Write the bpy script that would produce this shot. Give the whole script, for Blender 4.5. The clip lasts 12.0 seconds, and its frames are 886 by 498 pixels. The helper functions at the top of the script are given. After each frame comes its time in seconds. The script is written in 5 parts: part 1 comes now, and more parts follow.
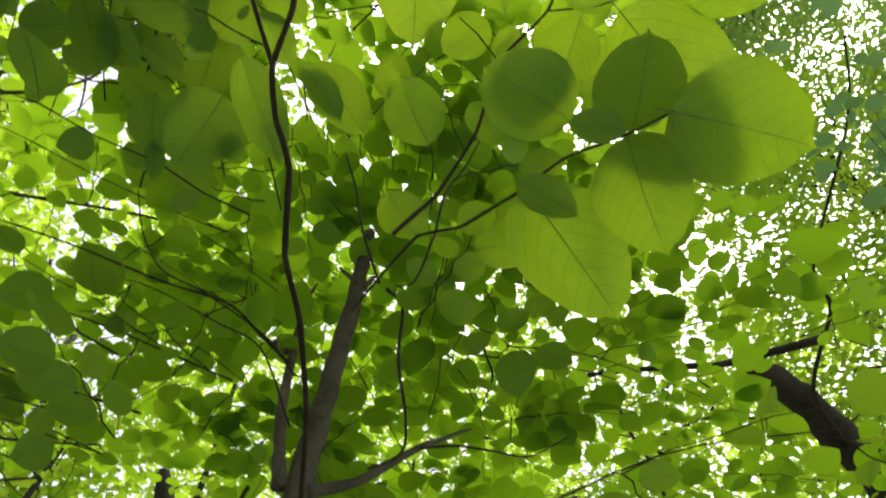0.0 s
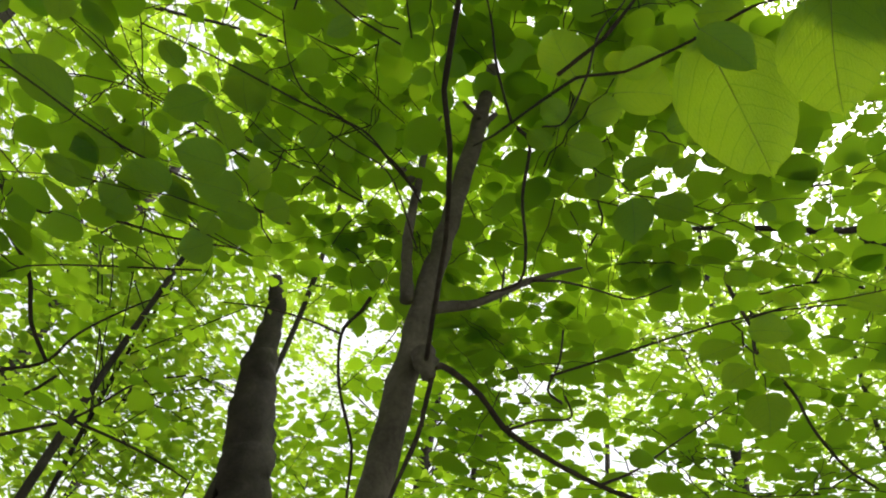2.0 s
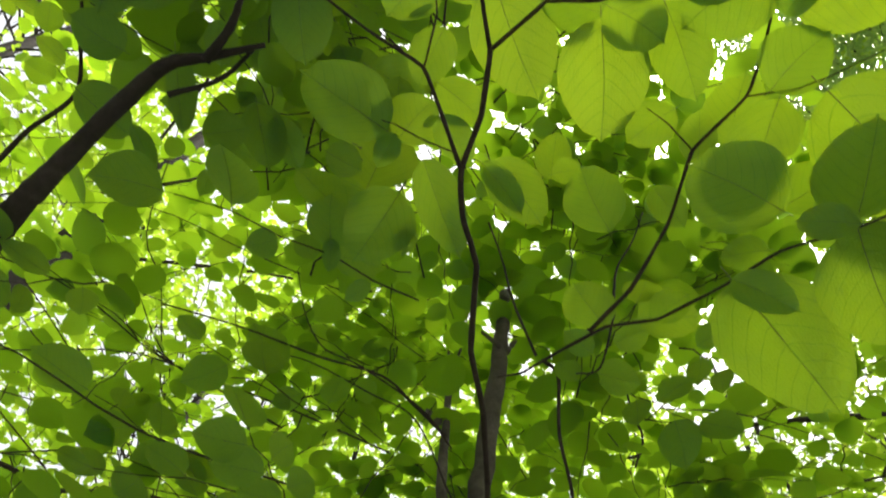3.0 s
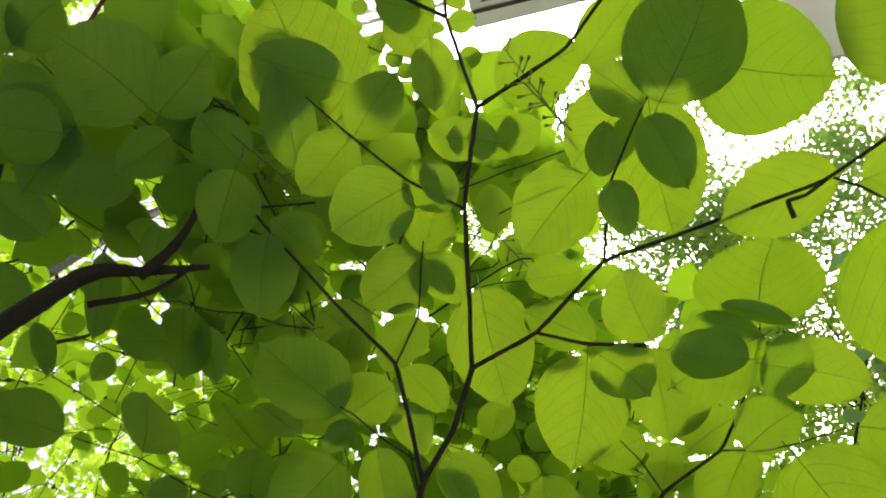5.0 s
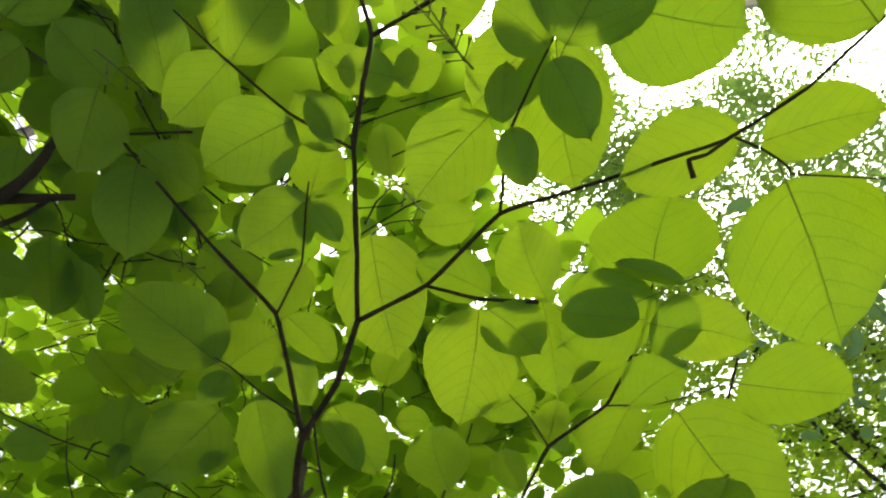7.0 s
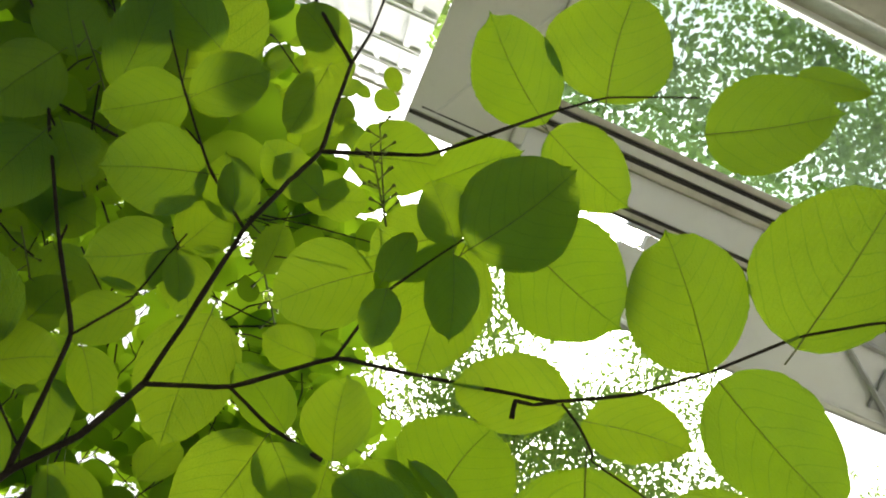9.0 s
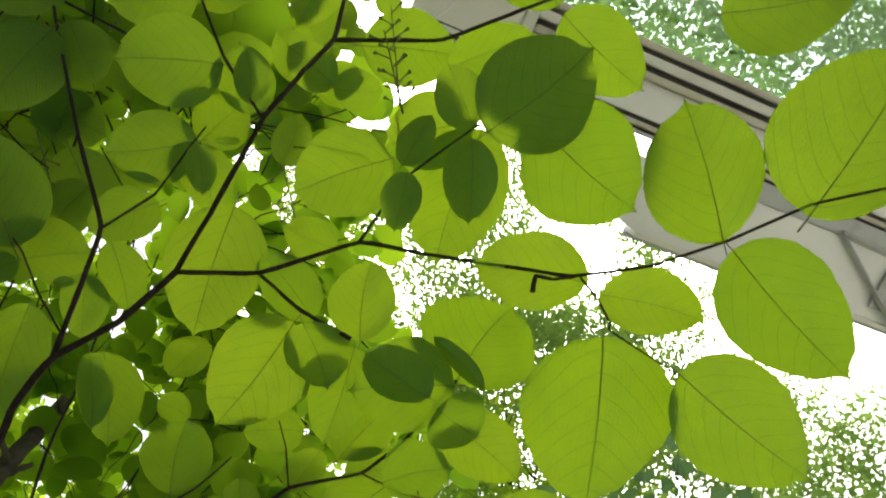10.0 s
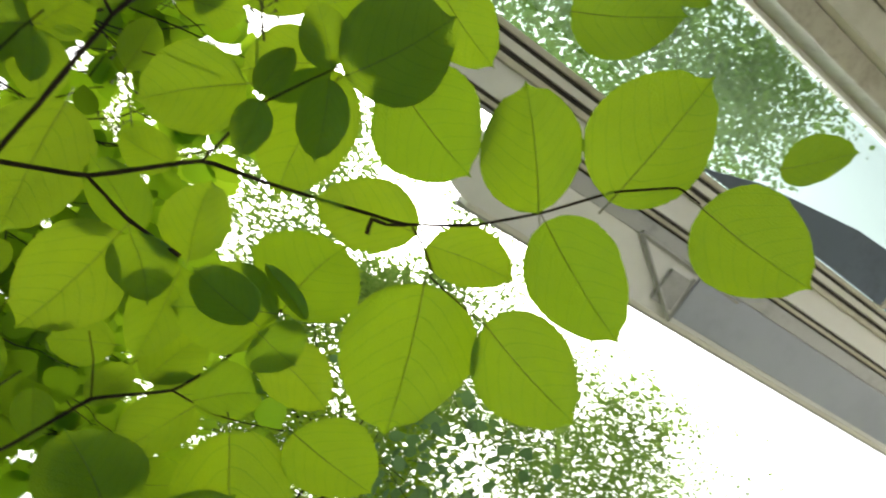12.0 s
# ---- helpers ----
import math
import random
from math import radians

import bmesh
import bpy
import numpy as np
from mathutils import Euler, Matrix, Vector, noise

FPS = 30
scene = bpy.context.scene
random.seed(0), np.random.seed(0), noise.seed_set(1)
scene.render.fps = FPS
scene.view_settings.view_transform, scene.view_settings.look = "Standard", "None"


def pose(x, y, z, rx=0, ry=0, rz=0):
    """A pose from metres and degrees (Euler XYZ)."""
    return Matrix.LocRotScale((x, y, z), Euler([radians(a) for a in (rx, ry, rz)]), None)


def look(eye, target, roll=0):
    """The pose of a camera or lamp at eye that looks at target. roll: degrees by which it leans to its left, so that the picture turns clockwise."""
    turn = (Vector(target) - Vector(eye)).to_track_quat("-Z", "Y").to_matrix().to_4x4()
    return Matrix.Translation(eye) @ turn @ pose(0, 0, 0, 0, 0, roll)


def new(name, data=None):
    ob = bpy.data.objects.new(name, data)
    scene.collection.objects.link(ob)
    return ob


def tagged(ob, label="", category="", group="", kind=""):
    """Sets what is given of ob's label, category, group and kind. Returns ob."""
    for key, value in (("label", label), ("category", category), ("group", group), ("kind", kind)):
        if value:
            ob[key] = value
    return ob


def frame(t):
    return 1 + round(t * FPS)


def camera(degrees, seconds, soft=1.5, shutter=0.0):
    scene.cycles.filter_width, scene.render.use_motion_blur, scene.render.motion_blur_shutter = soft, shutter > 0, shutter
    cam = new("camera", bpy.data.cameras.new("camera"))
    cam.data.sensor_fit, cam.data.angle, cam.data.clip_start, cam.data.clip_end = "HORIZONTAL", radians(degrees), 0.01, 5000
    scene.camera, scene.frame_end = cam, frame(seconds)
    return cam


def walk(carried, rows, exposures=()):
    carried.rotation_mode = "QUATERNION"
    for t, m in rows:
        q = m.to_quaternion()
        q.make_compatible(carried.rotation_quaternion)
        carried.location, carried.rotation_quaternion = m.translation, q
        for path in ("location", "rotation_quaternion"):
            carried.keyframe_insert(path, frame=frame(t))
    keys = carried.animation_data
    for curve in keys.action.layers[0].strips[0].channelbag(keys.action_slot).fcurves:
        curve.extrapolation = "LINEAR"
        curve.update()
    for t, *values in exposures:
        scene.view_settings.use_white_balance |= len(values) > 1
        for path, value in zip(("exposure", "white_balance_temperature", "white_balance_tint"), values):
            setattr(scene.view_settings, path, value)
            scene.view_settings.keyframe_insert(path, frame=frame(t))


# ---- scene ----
cam = camera(67.4, 12.0, soft=2.0, shutter=0.2)
PATH = [
    (0, (0.007, 0.065, 1.462), (-0.29, 1.032, 3.187), 0.8),
    (0.4, (-0.013, 0.031, 1.498), (-0.317, 0.837, 3.303), 1.5),
    (0.5, (-0.014, 0.021, 1.485), (-0.357, 0.8, 3.295), 4.7),
    (1, (-0.049, 0.012, 1.469), (-0.602, 0.932, 3.156), 14.2),
    (1.5, (-0.058, 0.027, 1.46), (-0.694, 1.198, 2.951), 14.1),
    (2, (-0.048, 0.023, 1.424), (-0.693, 1.289, 2.831), 13.5),
    (2.5, (-0.059, 0.018, 1.449), (-0.682, 1.086, 3.021), 11.7),
    (3, (-0.063, -0.014, 1.49), (-0.623, 0.749, 3.252), 14.8),
    (3.2, (-0.064, -0.027, 1.495), (-0.619, 0.639, 3.297), 18.5),
    (4.8, (-0.09, -0.191, 1.561), (-0.31, 0.357, 3.472), 8.0),
    (5, (-0.101, -0.184, 1.589), (-0.249, 0.345, 3.512), 2.6),
    (5.5, (-0.089, -0.199, 1.627), (-0.16, 0.32, 3.557), -9.9),
    (6, (-0.091, -0.2, 1.632), (-0.122, 0.534, 3.492), -12.6),
    (6.5, (-0.085, -0.19, 1.634), (-0.136, 0.595, 3.473), -10.0),
    (7, (-0.076, -0.18, 1.635), (-0.02, 0.592, 3.479), -14.1),
    (7.5, (-0.039, -0.164, 1.631), (0.288, 0.567, 3.464), -20.6),
    (7.7, (-0.028, -0.165, 1.632), (0.392, 0.472, 3.48), -24.0),
    (9.3, (-0.047, -0.16, 1.613), (0.231, 0.04, 3.583), -31.6),
    (9.5, (-0.048, -0.15, 1.61), (0.236, 0.1, 3.574), -26.5),
    (10, (-0.048, -0.132, 1.602), (0.329, 0.306, 3.516), -20.1),
    (10.5, (-0.052, -0.113, 1.587), (0.397, 0.433, 3.458), -19.3),
    (11, (-0.06, -0.129, 1.584), (0.366, 0.302, 3.49), -21.6),
    (11.5, (-0.069, -0.139, 1.574), (0.425, 0.265, 3.469), -25.8),
    (12, (-0.057, -0.127, 1.568), (0.804, 0.198, 3.344), -38.5),
]
walk(cam, [(t, look(eye, target, roll)) for t, eye, target, roll in PATH], [(0.0, 0.55), (0.6, 0.62), (1.5, 0.61), (2.0, 0.50), (2.5, 0.58), (3.0, 0.68), (5.0, 0.53), (6.0, 0.42), (7.0, 0.54), (7.5, 0.38), (9.5, 0.18), (10.0, 0.30), (11.5, 0.30), (12.0, 0.20)])

# ---- light ----
SUN_AZ, SUN_EL = 67.0, 68.0
world = bpy.data.worlds.new("sky")
scene.world = world
world.use_nodes = True
wn = world.node_tree.nodes
sky = wn.new("ShaderNodeTexSky")
sky.sky_type = "NISHITA"
sky.sun_disc = False
sky.sun_elevation, sky.sun_rotation = radians(SUN_EL), radians(SUN_AZ)
sky.dust_density, sky.air_density, sky.ozone_density = 7.0, 1.0, 0.5
wn["Background"].inputs["Strength"].default_value = 0.15
haze = wn.new("ShaderNodeHueSaturation")
haze.inputs["Saturation"].default_value, haze.inputs["Value"].default_value = 0.20, 1.9
world.node_tree.links.new(sky.outputs["Color"], haze.inputs["Color"])
world.node_tree.links.new(haze.outputs["Color"], wn["Background"].inputs["Color"])
sun_data = bpy.data.lights.new("sun", "SUN")
sun_data.energy, sun_data.angle, sun_data.color = 5.0, radians(8), (1.0, 0.95, 0.86)
sun = new("sun", sun_data)
az, el = radians(SUN_AZ), radians(SUN_EL)
sun.matrix_world = look((math.sin(az) * math.cos(el) * 20, math.cos(az) * math.cos(el) * 20, math.sin(el) * 20), (0, 0, 2))


# ---- materials ----
def material(name):
    m = bpy.data.materials.new(name)
    m.use_nodes = True
    return m, m.node_tree.nodes, m.node_tree.links, m.node_tree.nodes["Principled BSDF"]


def mathn(n, l, op, a, b=None, c=None):
    node = n.new("ShaderNodeMath")
    node.operation = op
    for i, v in enumerate((a, b, c)):
        if v is None:
            continue
        if isinstance(v, (int, float)):
            node.inputs[i].default_value = v
        else:
            l.new(v, node.inputs[i])
    return node.outputs[0]


def ramp(n, l, value, *stops):
    node = n.new("ShaderNodeValToRGB")
    e = node.color_ramp.elements
    while len(e) < len(stops):
        e.new(0.5)
    for spot, (at, col) in zip(e, stops):
        spot.position, spot.color = at, (*col, 1)
    l.new(value, node.inputs[0])
    return node.outputs["Color"]


def noise_tex(n, l, scale, detail=4.0, coord="Object", rough=0.55):
    co = n.new("ShaderNodeTexCoord")
    t = n.new("ShaderNodeTexNoise")
    t.inputs["Scale"].default_value, t.inputs["Detail"].default_value, t.inputs["Roughness"].default_value = scale, detail, rough
    l.new(co.outputs[coord], t.inputs["Vector"])
    return t.outputs["Fac"]


def bumped(n, l, height, strength, dist, shaders):
    b = n.new("ShaderNodeBump")
    b.inputs["Strength"].default_value, b.inputs["Distance"].default_value = strength, dist
    l.new(height, b.inputs["Height"])
    for s in shaders:
        l.new(b.outputs["Normal"], s.inputs["Normal"])


def leaf_material(name, veins, islands, through_cols, face_cols, amount=0.62):
    """A thin leaf: light passes through the blade, less so along its veins."""
    m, n, l, p = material(name)
    if islands:
        rnd = n.new("ShaderNodeNewGeometry").outputs["Random Per Island"]
    else:
        rnd = n.new("ShaderNodeObjectInfo").outputs["Random"]
    thru = ramp(n, l, rnd, *[(i / (len(through_cols) - 1), c) for i, c in enumerate(through_cols)])
    face = ramp(n, l, rnd, *[(i / (len(face_cols) - 1), c) for i, c in enumerate(face_cols)])
    tr = n.new("ShaderNodeBsdfTranslucent")
    df = n.new("ShaderNodeBsdfDiffuse")
    gl = n.new("ShaderNodeBsdfGlossy")
    gl.inputs["Roughness"].default_value = 0.42
    gl.inputs["Color"].default_value = (0.9, 0.95, 0.9, 1)
    if veins:
        uv = n.new("ShaderNodeUVMap").outputs["UV"]
        sep = n.new("ShaderNodeSeparateXYZ")
        l.new(uv, sep.inputs[0])
        ax = mathn(n, l, "ABSOLUTE", mathn(n, l, "SUBTRACT", sep.outputs[0], 0.5))
        # side veins sweep outwards and towards the tip
        sweep = mathn(n, l, "SUBTRACT", sep.outputs[1], mathn(n, l, "MULTIPLY", mathn(n, l, "POWER", ax, 1.45), 1.25))
        wig = mathn(n, l, "MULTIPLY", mathn(n, l, "SUBTRACT", noise_tex(n, l, 5, 2), 0.5), 0.05)
        lane = mathn(n, l, "FRACT", mathn(n, l, "MULTIPLY", mathn(n, l, "ADD", sweep, wig), 7.5))
        off = mathn(n, l, "ABSOLUTE", mathn(n, l, "SUBTRACT", lane, 0.5))
        side = mathn(n, l, "SUBTRACT", 1.0, mathn(n, l, "MULTIPLY", off, 24.0))
        side = mathn(n, l, "MAXIMUM", side, 0.0)
        cross = mathn(n, l, "FRACT", mathn(n, l, "MULTIPLY", mathn(n, l, "ADD", ax, mathn(n, l, "MULTIPLY", wig, 1.5)), 34.0))
        cross = mathn(n, l, "MAXIMUM", mathn(n, l, "SUBTRACT", 1.0, mathn(n, l, "MULTIPLY", mathn(n, l, "ABSOLUTE", mathn(n, l, "SUBTRACT", cross, 0.5)), 7.0)), 0.0)
        vor = n.new("ShaderNodeTexVoronoi")
        vor.feature = "DISTANCE_TO_EDGE"
        vor.inputs["Scale"].default_value = 34
        l.new(n.new("ShaderNodeTexCoord").outputs["Object"], vor.inputs["Vector"])
        net = mathn(n, l, "MAXIMUM", mathn(n, l, "SUBTRACT", 1.0, mathn(n, l, "MULTIPLY", vor.outputs["Distance"], 9.0)), 0.0)
        mid = mathn(n, l, "MAXIMUM", mathn(n, l, "SUBTRACT", 1.0, mathn(n, l, "MULTIPLY", ax, 110.0)), 0.0)
        vein = mathn(n, l, "MAXIMUM", mathn(n, l, "MULTIPLY", side, 0.5), mathn(n, l, "MULTIPLY", mid, 0.5))
        vein = mathn(n, l, "ADD", vein, mathn(n, l, "ADD", mathn(n, l, "MULTIPLY", net, 0.10), mathn(n, l, "MULTIPLY", cross, 0.08)))
        blot = mathn(n, l, "MULTIPLY", mathn(n, l, "SUBTRACT", noise_tex(n, l, 2.3, 4), 0.5), 0.7)
        dark = mathn(n, l, "ADD", mathn(n, l, "MULTIPLY", vein, 0.80), mathn(n, l, "MAXIMUM", blot, -0.1))
        mix = n.new("ShaderNodeMixRGB")
        mix.blend_type = "MIX"
        l.new(mathn(n, l, "MINIMUM", mathn(n, l, "MAXIMUM", dark, 0.0), 0.8), mix.inputs[0])
        l.new(thru, mix.inputs[1])
        mix.inputs[2].default_value = (0.045, 0.13, 0.006, 1)
        thru = mix.outputs[0]
        h = mathn(n, l, "MULTIPLY", vein, -1.0)
        bumped(n, l, h, 0.40, 0.012, (tr, df, gl))
    l.new(thru, tr.inputs["Color"])
    l.new(face, df.inputs["Color"])
    a = n.new("ShaderNodeMixShader")
    a.inputs[0].default_value = amount
    l.new(df.outputs[0], a.inputs[1])
    l.new(tr.outputs[0], a.inputs[2])
    b = n.new("ShaderNodeMixShader")
    b.inputs[0].default_value = 0.02
    l.new(a.outputs[0], b.inputs[1])
    l.new(gl.outputs[0], b.inputs[2])
    l.new(b.outputs[0], n["Material Output"].inputs["Surface"])
    n.remove(p)
    return m


THRU = [(0.225, 0.345, 0.005), (0.255, 0.375, 0.006), (0.205, 0.325, 0.005), (0.285, 0.405, 0.008)]
FACE = [(0.038, 0.165, 0.046), (0.050, 0.185, 0.050), (0.032, 0.150, 0.044)]
FACE_FAR = [(0.045, 0.125, 0.014), (0.058, 0.145, 0.018), (0.036, 0.110, 0.012)]
THRU_FAR = [(0.24, 0.415, 0.008), (0.29, 0.47, 0.012), (0.22, 0.395, 0.008), (0.35, 0.53, 0.016)]
LEAF = leaf_material("broad_leaf", True, False, THRU, FACE)
LEAF_FAR = leaf_material("broad_leaf_massed", False, True, THRU_FAR, FACE_FAR)
THRU_B = [(0.28, 0.46, 0.02), (0.38, 0.56, 0.03), (0.32, 0.50, 0.02), (0.46, 0.60, 0.04)]
LEAF_TALL = leaf_material("small_leaf", False, True, THRU_B, FACE_FAR, 0.55)
# small leaf with glare put into its colours: greyer and less saturated
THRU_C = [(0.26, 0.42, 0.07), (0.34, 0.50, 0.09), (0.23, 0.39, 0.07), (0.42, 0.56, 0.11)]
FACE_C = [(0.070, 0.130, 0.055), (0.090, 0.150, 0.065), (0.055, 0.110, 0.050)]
LEAF_GLARE = leaf_material("glare_greyed_small_leaf", False, True, THRU_C, FACE_C, 0.5)


# sapling leaf: the shade of the crowns above is put into darker colours
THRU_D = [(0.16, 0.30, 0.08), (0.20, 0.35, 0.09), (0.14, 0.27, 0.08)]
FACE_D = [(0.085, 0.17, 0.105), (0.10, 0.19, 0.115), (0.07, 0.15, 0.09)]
LEAF_SHADED = leaf_material("shaded_sapling_leaf", False, True, THRU_D, FACE_D, 0.35)


def bark(name, dark, light, scale):
    m, n, l, p = material(name)
    f = noise_tex(n, l, scale, 6, rough=0.65)
    g = noise_tex(n, l, scale * 9, 5, rough=0.7)
    h = mathn(n, l, "ADD", mathn(n, l, "MULTIPLY", f, 0.7), mathn(n, l, "MULTIPLY", g, 0.4))
    l.new(ramp(n, l, h, (0.3, dark), (0.62, light), (0.78, tuple(min(1, c * 1.7) for c in light))), p.inputs["Base Color"])
    p.inputs["Roughness"].default_value = 0.85
    p.inputs["Specular IOR Level"].default_value = 0.12
    bumped(n, l, h, 0.8, 0.01, (p,))
    return m


TRUNK = bark("grey_bark", (0.022, 0.020, 0.016), (0.085, 0.078, 0.062), 11)
TWIG = bark("brown_twig", (0.011, 0.009, 0.008), (0.042, 0.033, 0.027), 60)
OLD = bark("dark_bark", (0.010, 0.009, 0.008), (0.032, 0.028, 0.024), 7)
BROKEN = bark("torn_red_wood", (0.045, 0.016, 0.010), (0.15, 0.055, 0.034), 50)
STALK, sn, sl, sp = material("green_stalk")
sl.new(ramp(sn, sl, noise_tex(sn, sl, 30), (0.3, (0.05, 0.06, 0.014)), (0.7, (0.10, 0.13, 0.03))), sp.inputs["Base Color"])
sp.inputs["Roughness"].default_value = 0.6


def paint(name, col, spots, rough=0.7, scale=6.0, bump=0.15):
    m, n, l, p = material(name)
    f = noise_tex(n, l, scale, 6, rough=0.7)
    g = noise_tex(n, l, scale * 0.22, 3)
    h = mathn(n, l, "ADD", mathn(n, l, "MULTIPLY", f, 0.5), mathn(n, l, "MULTIPLY", g, 0.5))
    l.new(ramp(n, l, h, (0.30, spots), (0.50, col), (0.72, tuple(min(0.85, c * 1.05) for c in col))), p.inputs["Base Color"])
    p.inputs["Roughness"].default_value = rough
    bumped(n, l, noise_tex(n, l, scale * 14, 5), bump, 0.006, (p,))
    return m


STUCCO = paint("pale_stucco", (0.80, 0.79, 0.75), (0.66, 0.65, 0.60), 0.85, 5, 0.5)
WHITE = paint("white_paint", (0.80, 0.80, 0.78), (0.66, 0.66, 0.62), 0.5, 4, 0.1)
SOFFIT_PAINT = paint("cool_white_paint", (0.86, 0.88, 0.91), (0.76, 0.78, 0.82), 0.55, 3, 0.12)
TRIM = paint("weathered_trim", (0.62, 0.60, 0.53), (0.36, 0.33, 0.27), 0.6, 9, 0.3)
GAP = paint("dark_joint", (0.07, 0.065, 0.055), (0.03, 0.03, 0.025), 0.8, 9, 0.2)
STEEL = paint("painted_steel", (0.45, 0.47, 0.50), (0.30, 0.31, 0.34), 0.35, 12, 0.1)
BOUNCE_CONCRETE = paint("bounce_concrete", (0.46, 0.45, 0.43), (0.30, 0.30, 0.28), 0.9, 5, 0.5)
SOFFIT_BLUE = paint("pale_slate_blue", (0.40, 0.45, 0.57), (0.30, 0.34, 0.45), 0.5, 2.2, 0.2)
SLATE = paint("slate_blue_reflection", (0.13, 0.17, 0.24), (0.08, 0.10, 0.15), 0.8, 4, 0.3)
GLASS, gn, gk, gp = material("window_glass")
gn.remove(gp)
g1, g2, g3 = gn.new("ShaderNodeBsdfGlossy"), gn.new("ShaderNodeBsdfTransparent"), gn.new("ShaderNodeMixShader")
g1.inputs["Roughness"].default_value, g1.inputs["Color"].default_value = 0.0, (0.80, 0.92, 0.90, 1)
g2.inputs["Color"].default_value = (0.64, 0.72, 0.70, 1)
fr = gn.new("ShaderNodeLayerWeight")
fr.inputs["Blend"].default_value = 0.5
gk.new(mathn(gn, gk, "ADD", 0.10, mathn(gn, gk, "MULTIPLY", mathn(gn, gk, "POWER", fr.outputs["Facing"], 3.0), 0.55)), g3.inputs[0])
gk.new(g2.outputs[0], g3.inputs[1])
gk.new(g1.outputs[0], g3.inputs[2])
gk.new(g3.outputs[0], gn["Material Output"].inputs["Surface"])
wob = noise_tex(gn, gk, 3.5, 2)
bumped(gn, gk, wob, 0.08, 0.02, (g1,))
SOIL, fn, fl, fp = material("forest_floor")
fh = mathn(fn, fl, "ADD", mathn(fn, fl, "MULTIPLY", noise_tex(fn, fl, 0.5, 5), 0.6), mathn(fn, fl, "MULTIPLY", noise_tex(fn, fl, 22, 6), 0.5))
fl.new(ramp(fn, fl, fh, (0.35, (0.05, 0.035, 0.02)), (0.52, (0.13, 0.10, 0.055)), (0.68, (0.10, 0.15, 0.04))), fp.inputs["Base Color"])
fp.inputs["Roughness"].default_value = 0.95
bumped(fn, fl, fh, 1.0, 0.05, (fp,))


# ---- building blocks ----
def mesh_of(name, verts, faces, mat, smooth=True, uvs=None):
    me = bpy.data.meshes.new(name)
    me.from_pydata(verts, [], faces)
    me.materials.append(mat)
    if smooth:
        me.polygons.foreach_set("use_smooth", [True] * len(me.polygons))
    if uvs is not None:
        layer = me.uv_layers.new(name="UVMap")
        idx = np.empty(len(me.loops), dtype=np.int32)
        me.loops.foreach_get("vertex_index", idx)
        layer.data.foreach_set("uv", np.asarray(uvs, dtype=np.float32)[idx].ravel())
    return me


def part(name, me, parent, label=""):
    ob = new(name, me)
    ob.parent = parent
    if label:
        tagged(ob, label)
    return ob


def thing(name, at=(0, 0, 0), **tags):
    ob = new(name)
    ob.empty_display_size = 0.1
    ob.location = at
    return tagged(ob, **tags)


def smooth_path(points, steps):
    """Catmull-Rom through the points."""
    p = [np.array(q, float) for q in points]
    p = [2 * p[0] - p[1]] + p + [2 * p[-1] - p[-2]]
    res = []
    for i in range(1, len(p) - 2):
        a, b, c, d = p[i - 1 : i + 3]
        for k in range(steps):
            t = k / steps
            res.append(0.5 * (2 * b + (c - a) * t + (2 * a - 5 * b + 4 * c - d) * t**2 + (3 * b - a - 3 * c + d) * t**3))
    res.append(p[-2])
    return np.array(res)


def tube_data(points, r0, r1, sides=7, steps=5, knobs=0.0, rng=None, wobble=0.0, power=1.0):
    """Vertices and faces of a tapering, slightly uneven limb along the points."""
    path = smooth_path(points, steps) if steps > 1 else np.array(points, float)
    n = len(path)
    if rng is not None and wobble:
        path[1:-1] += rng.normal(0, wobble, (n - 2, 3))
    tang = np.gradient(path, axis=0)
    tang /= np.linalg.norm(tang, axis=1)[:, None] + 1e-9
    ref = np.array([0.0, 0.0, 1.0]) if abs(tang[0][2]) < 0.9 else np.array([1.0, 0.0, 0.0])
    verts, faces = [], []
    for i in range(n):
        u = np.cross(tang[i], ref)
        u /= np.linalg.norm(u) + 1e-9
        w = np.cross(u, tang[i])
        ref = w
        r = r0 + (r1 - r0) * (i / (n - 1)) ** power
        if knobs and rng is not None:
            r *= 1 + knobs * rng.normal()
        for k in range(sides):
            a = 2 * math.pi * k / sides
            rr = r * (1 + (0.5 * knobs * rng.normal() if rng is not None and knobs else 0))
            verts.append(tuple(path[i] + rr * (math.cos(a) * u + math.sin(a) * w)))
    for i in range(n - 1):
        for k in range(sides):
            a, b = i * sides + k, i * sides + (k + 1) % sides
            faces.append((a, b, b + sides, a + sides))
    faces.append(tuple(range(sides))[::-1])
    faces.append(tuple((n - 1) * sides + k for k in range(sides)))
    return verts, faces


class Heap:
    """Gathers many pieces into one mesh."""

    def __init__(self):
        self.v, self.f = [], []

    def add(self, verts, faces):
        o = len(self.v)
        self.v.extend(verts)
        self.f.extend(tuple(i + o for i in f) for f in faces)

    def mesh(self, name, mat, smooth=True):
        return mesh_of(name, self.v, self.f, mat, smooth)


def half_width(s):
    """Outline of the round leaf with its short point."""
    body = math.sin(math.pi * min(1.0, s / 0.985) ** 0.86) ** 0.62 if 0 < s < 0.985 else 0.0
    tip = max(0.0, 1.0 - s) * 0.55
    if s > 0.90:
        k = (s - 0.90) / 0.10
        return (1 - k) * min(body, 0.62) * 0.96 * (1 - 0.75 * k) + k * tip
    return body


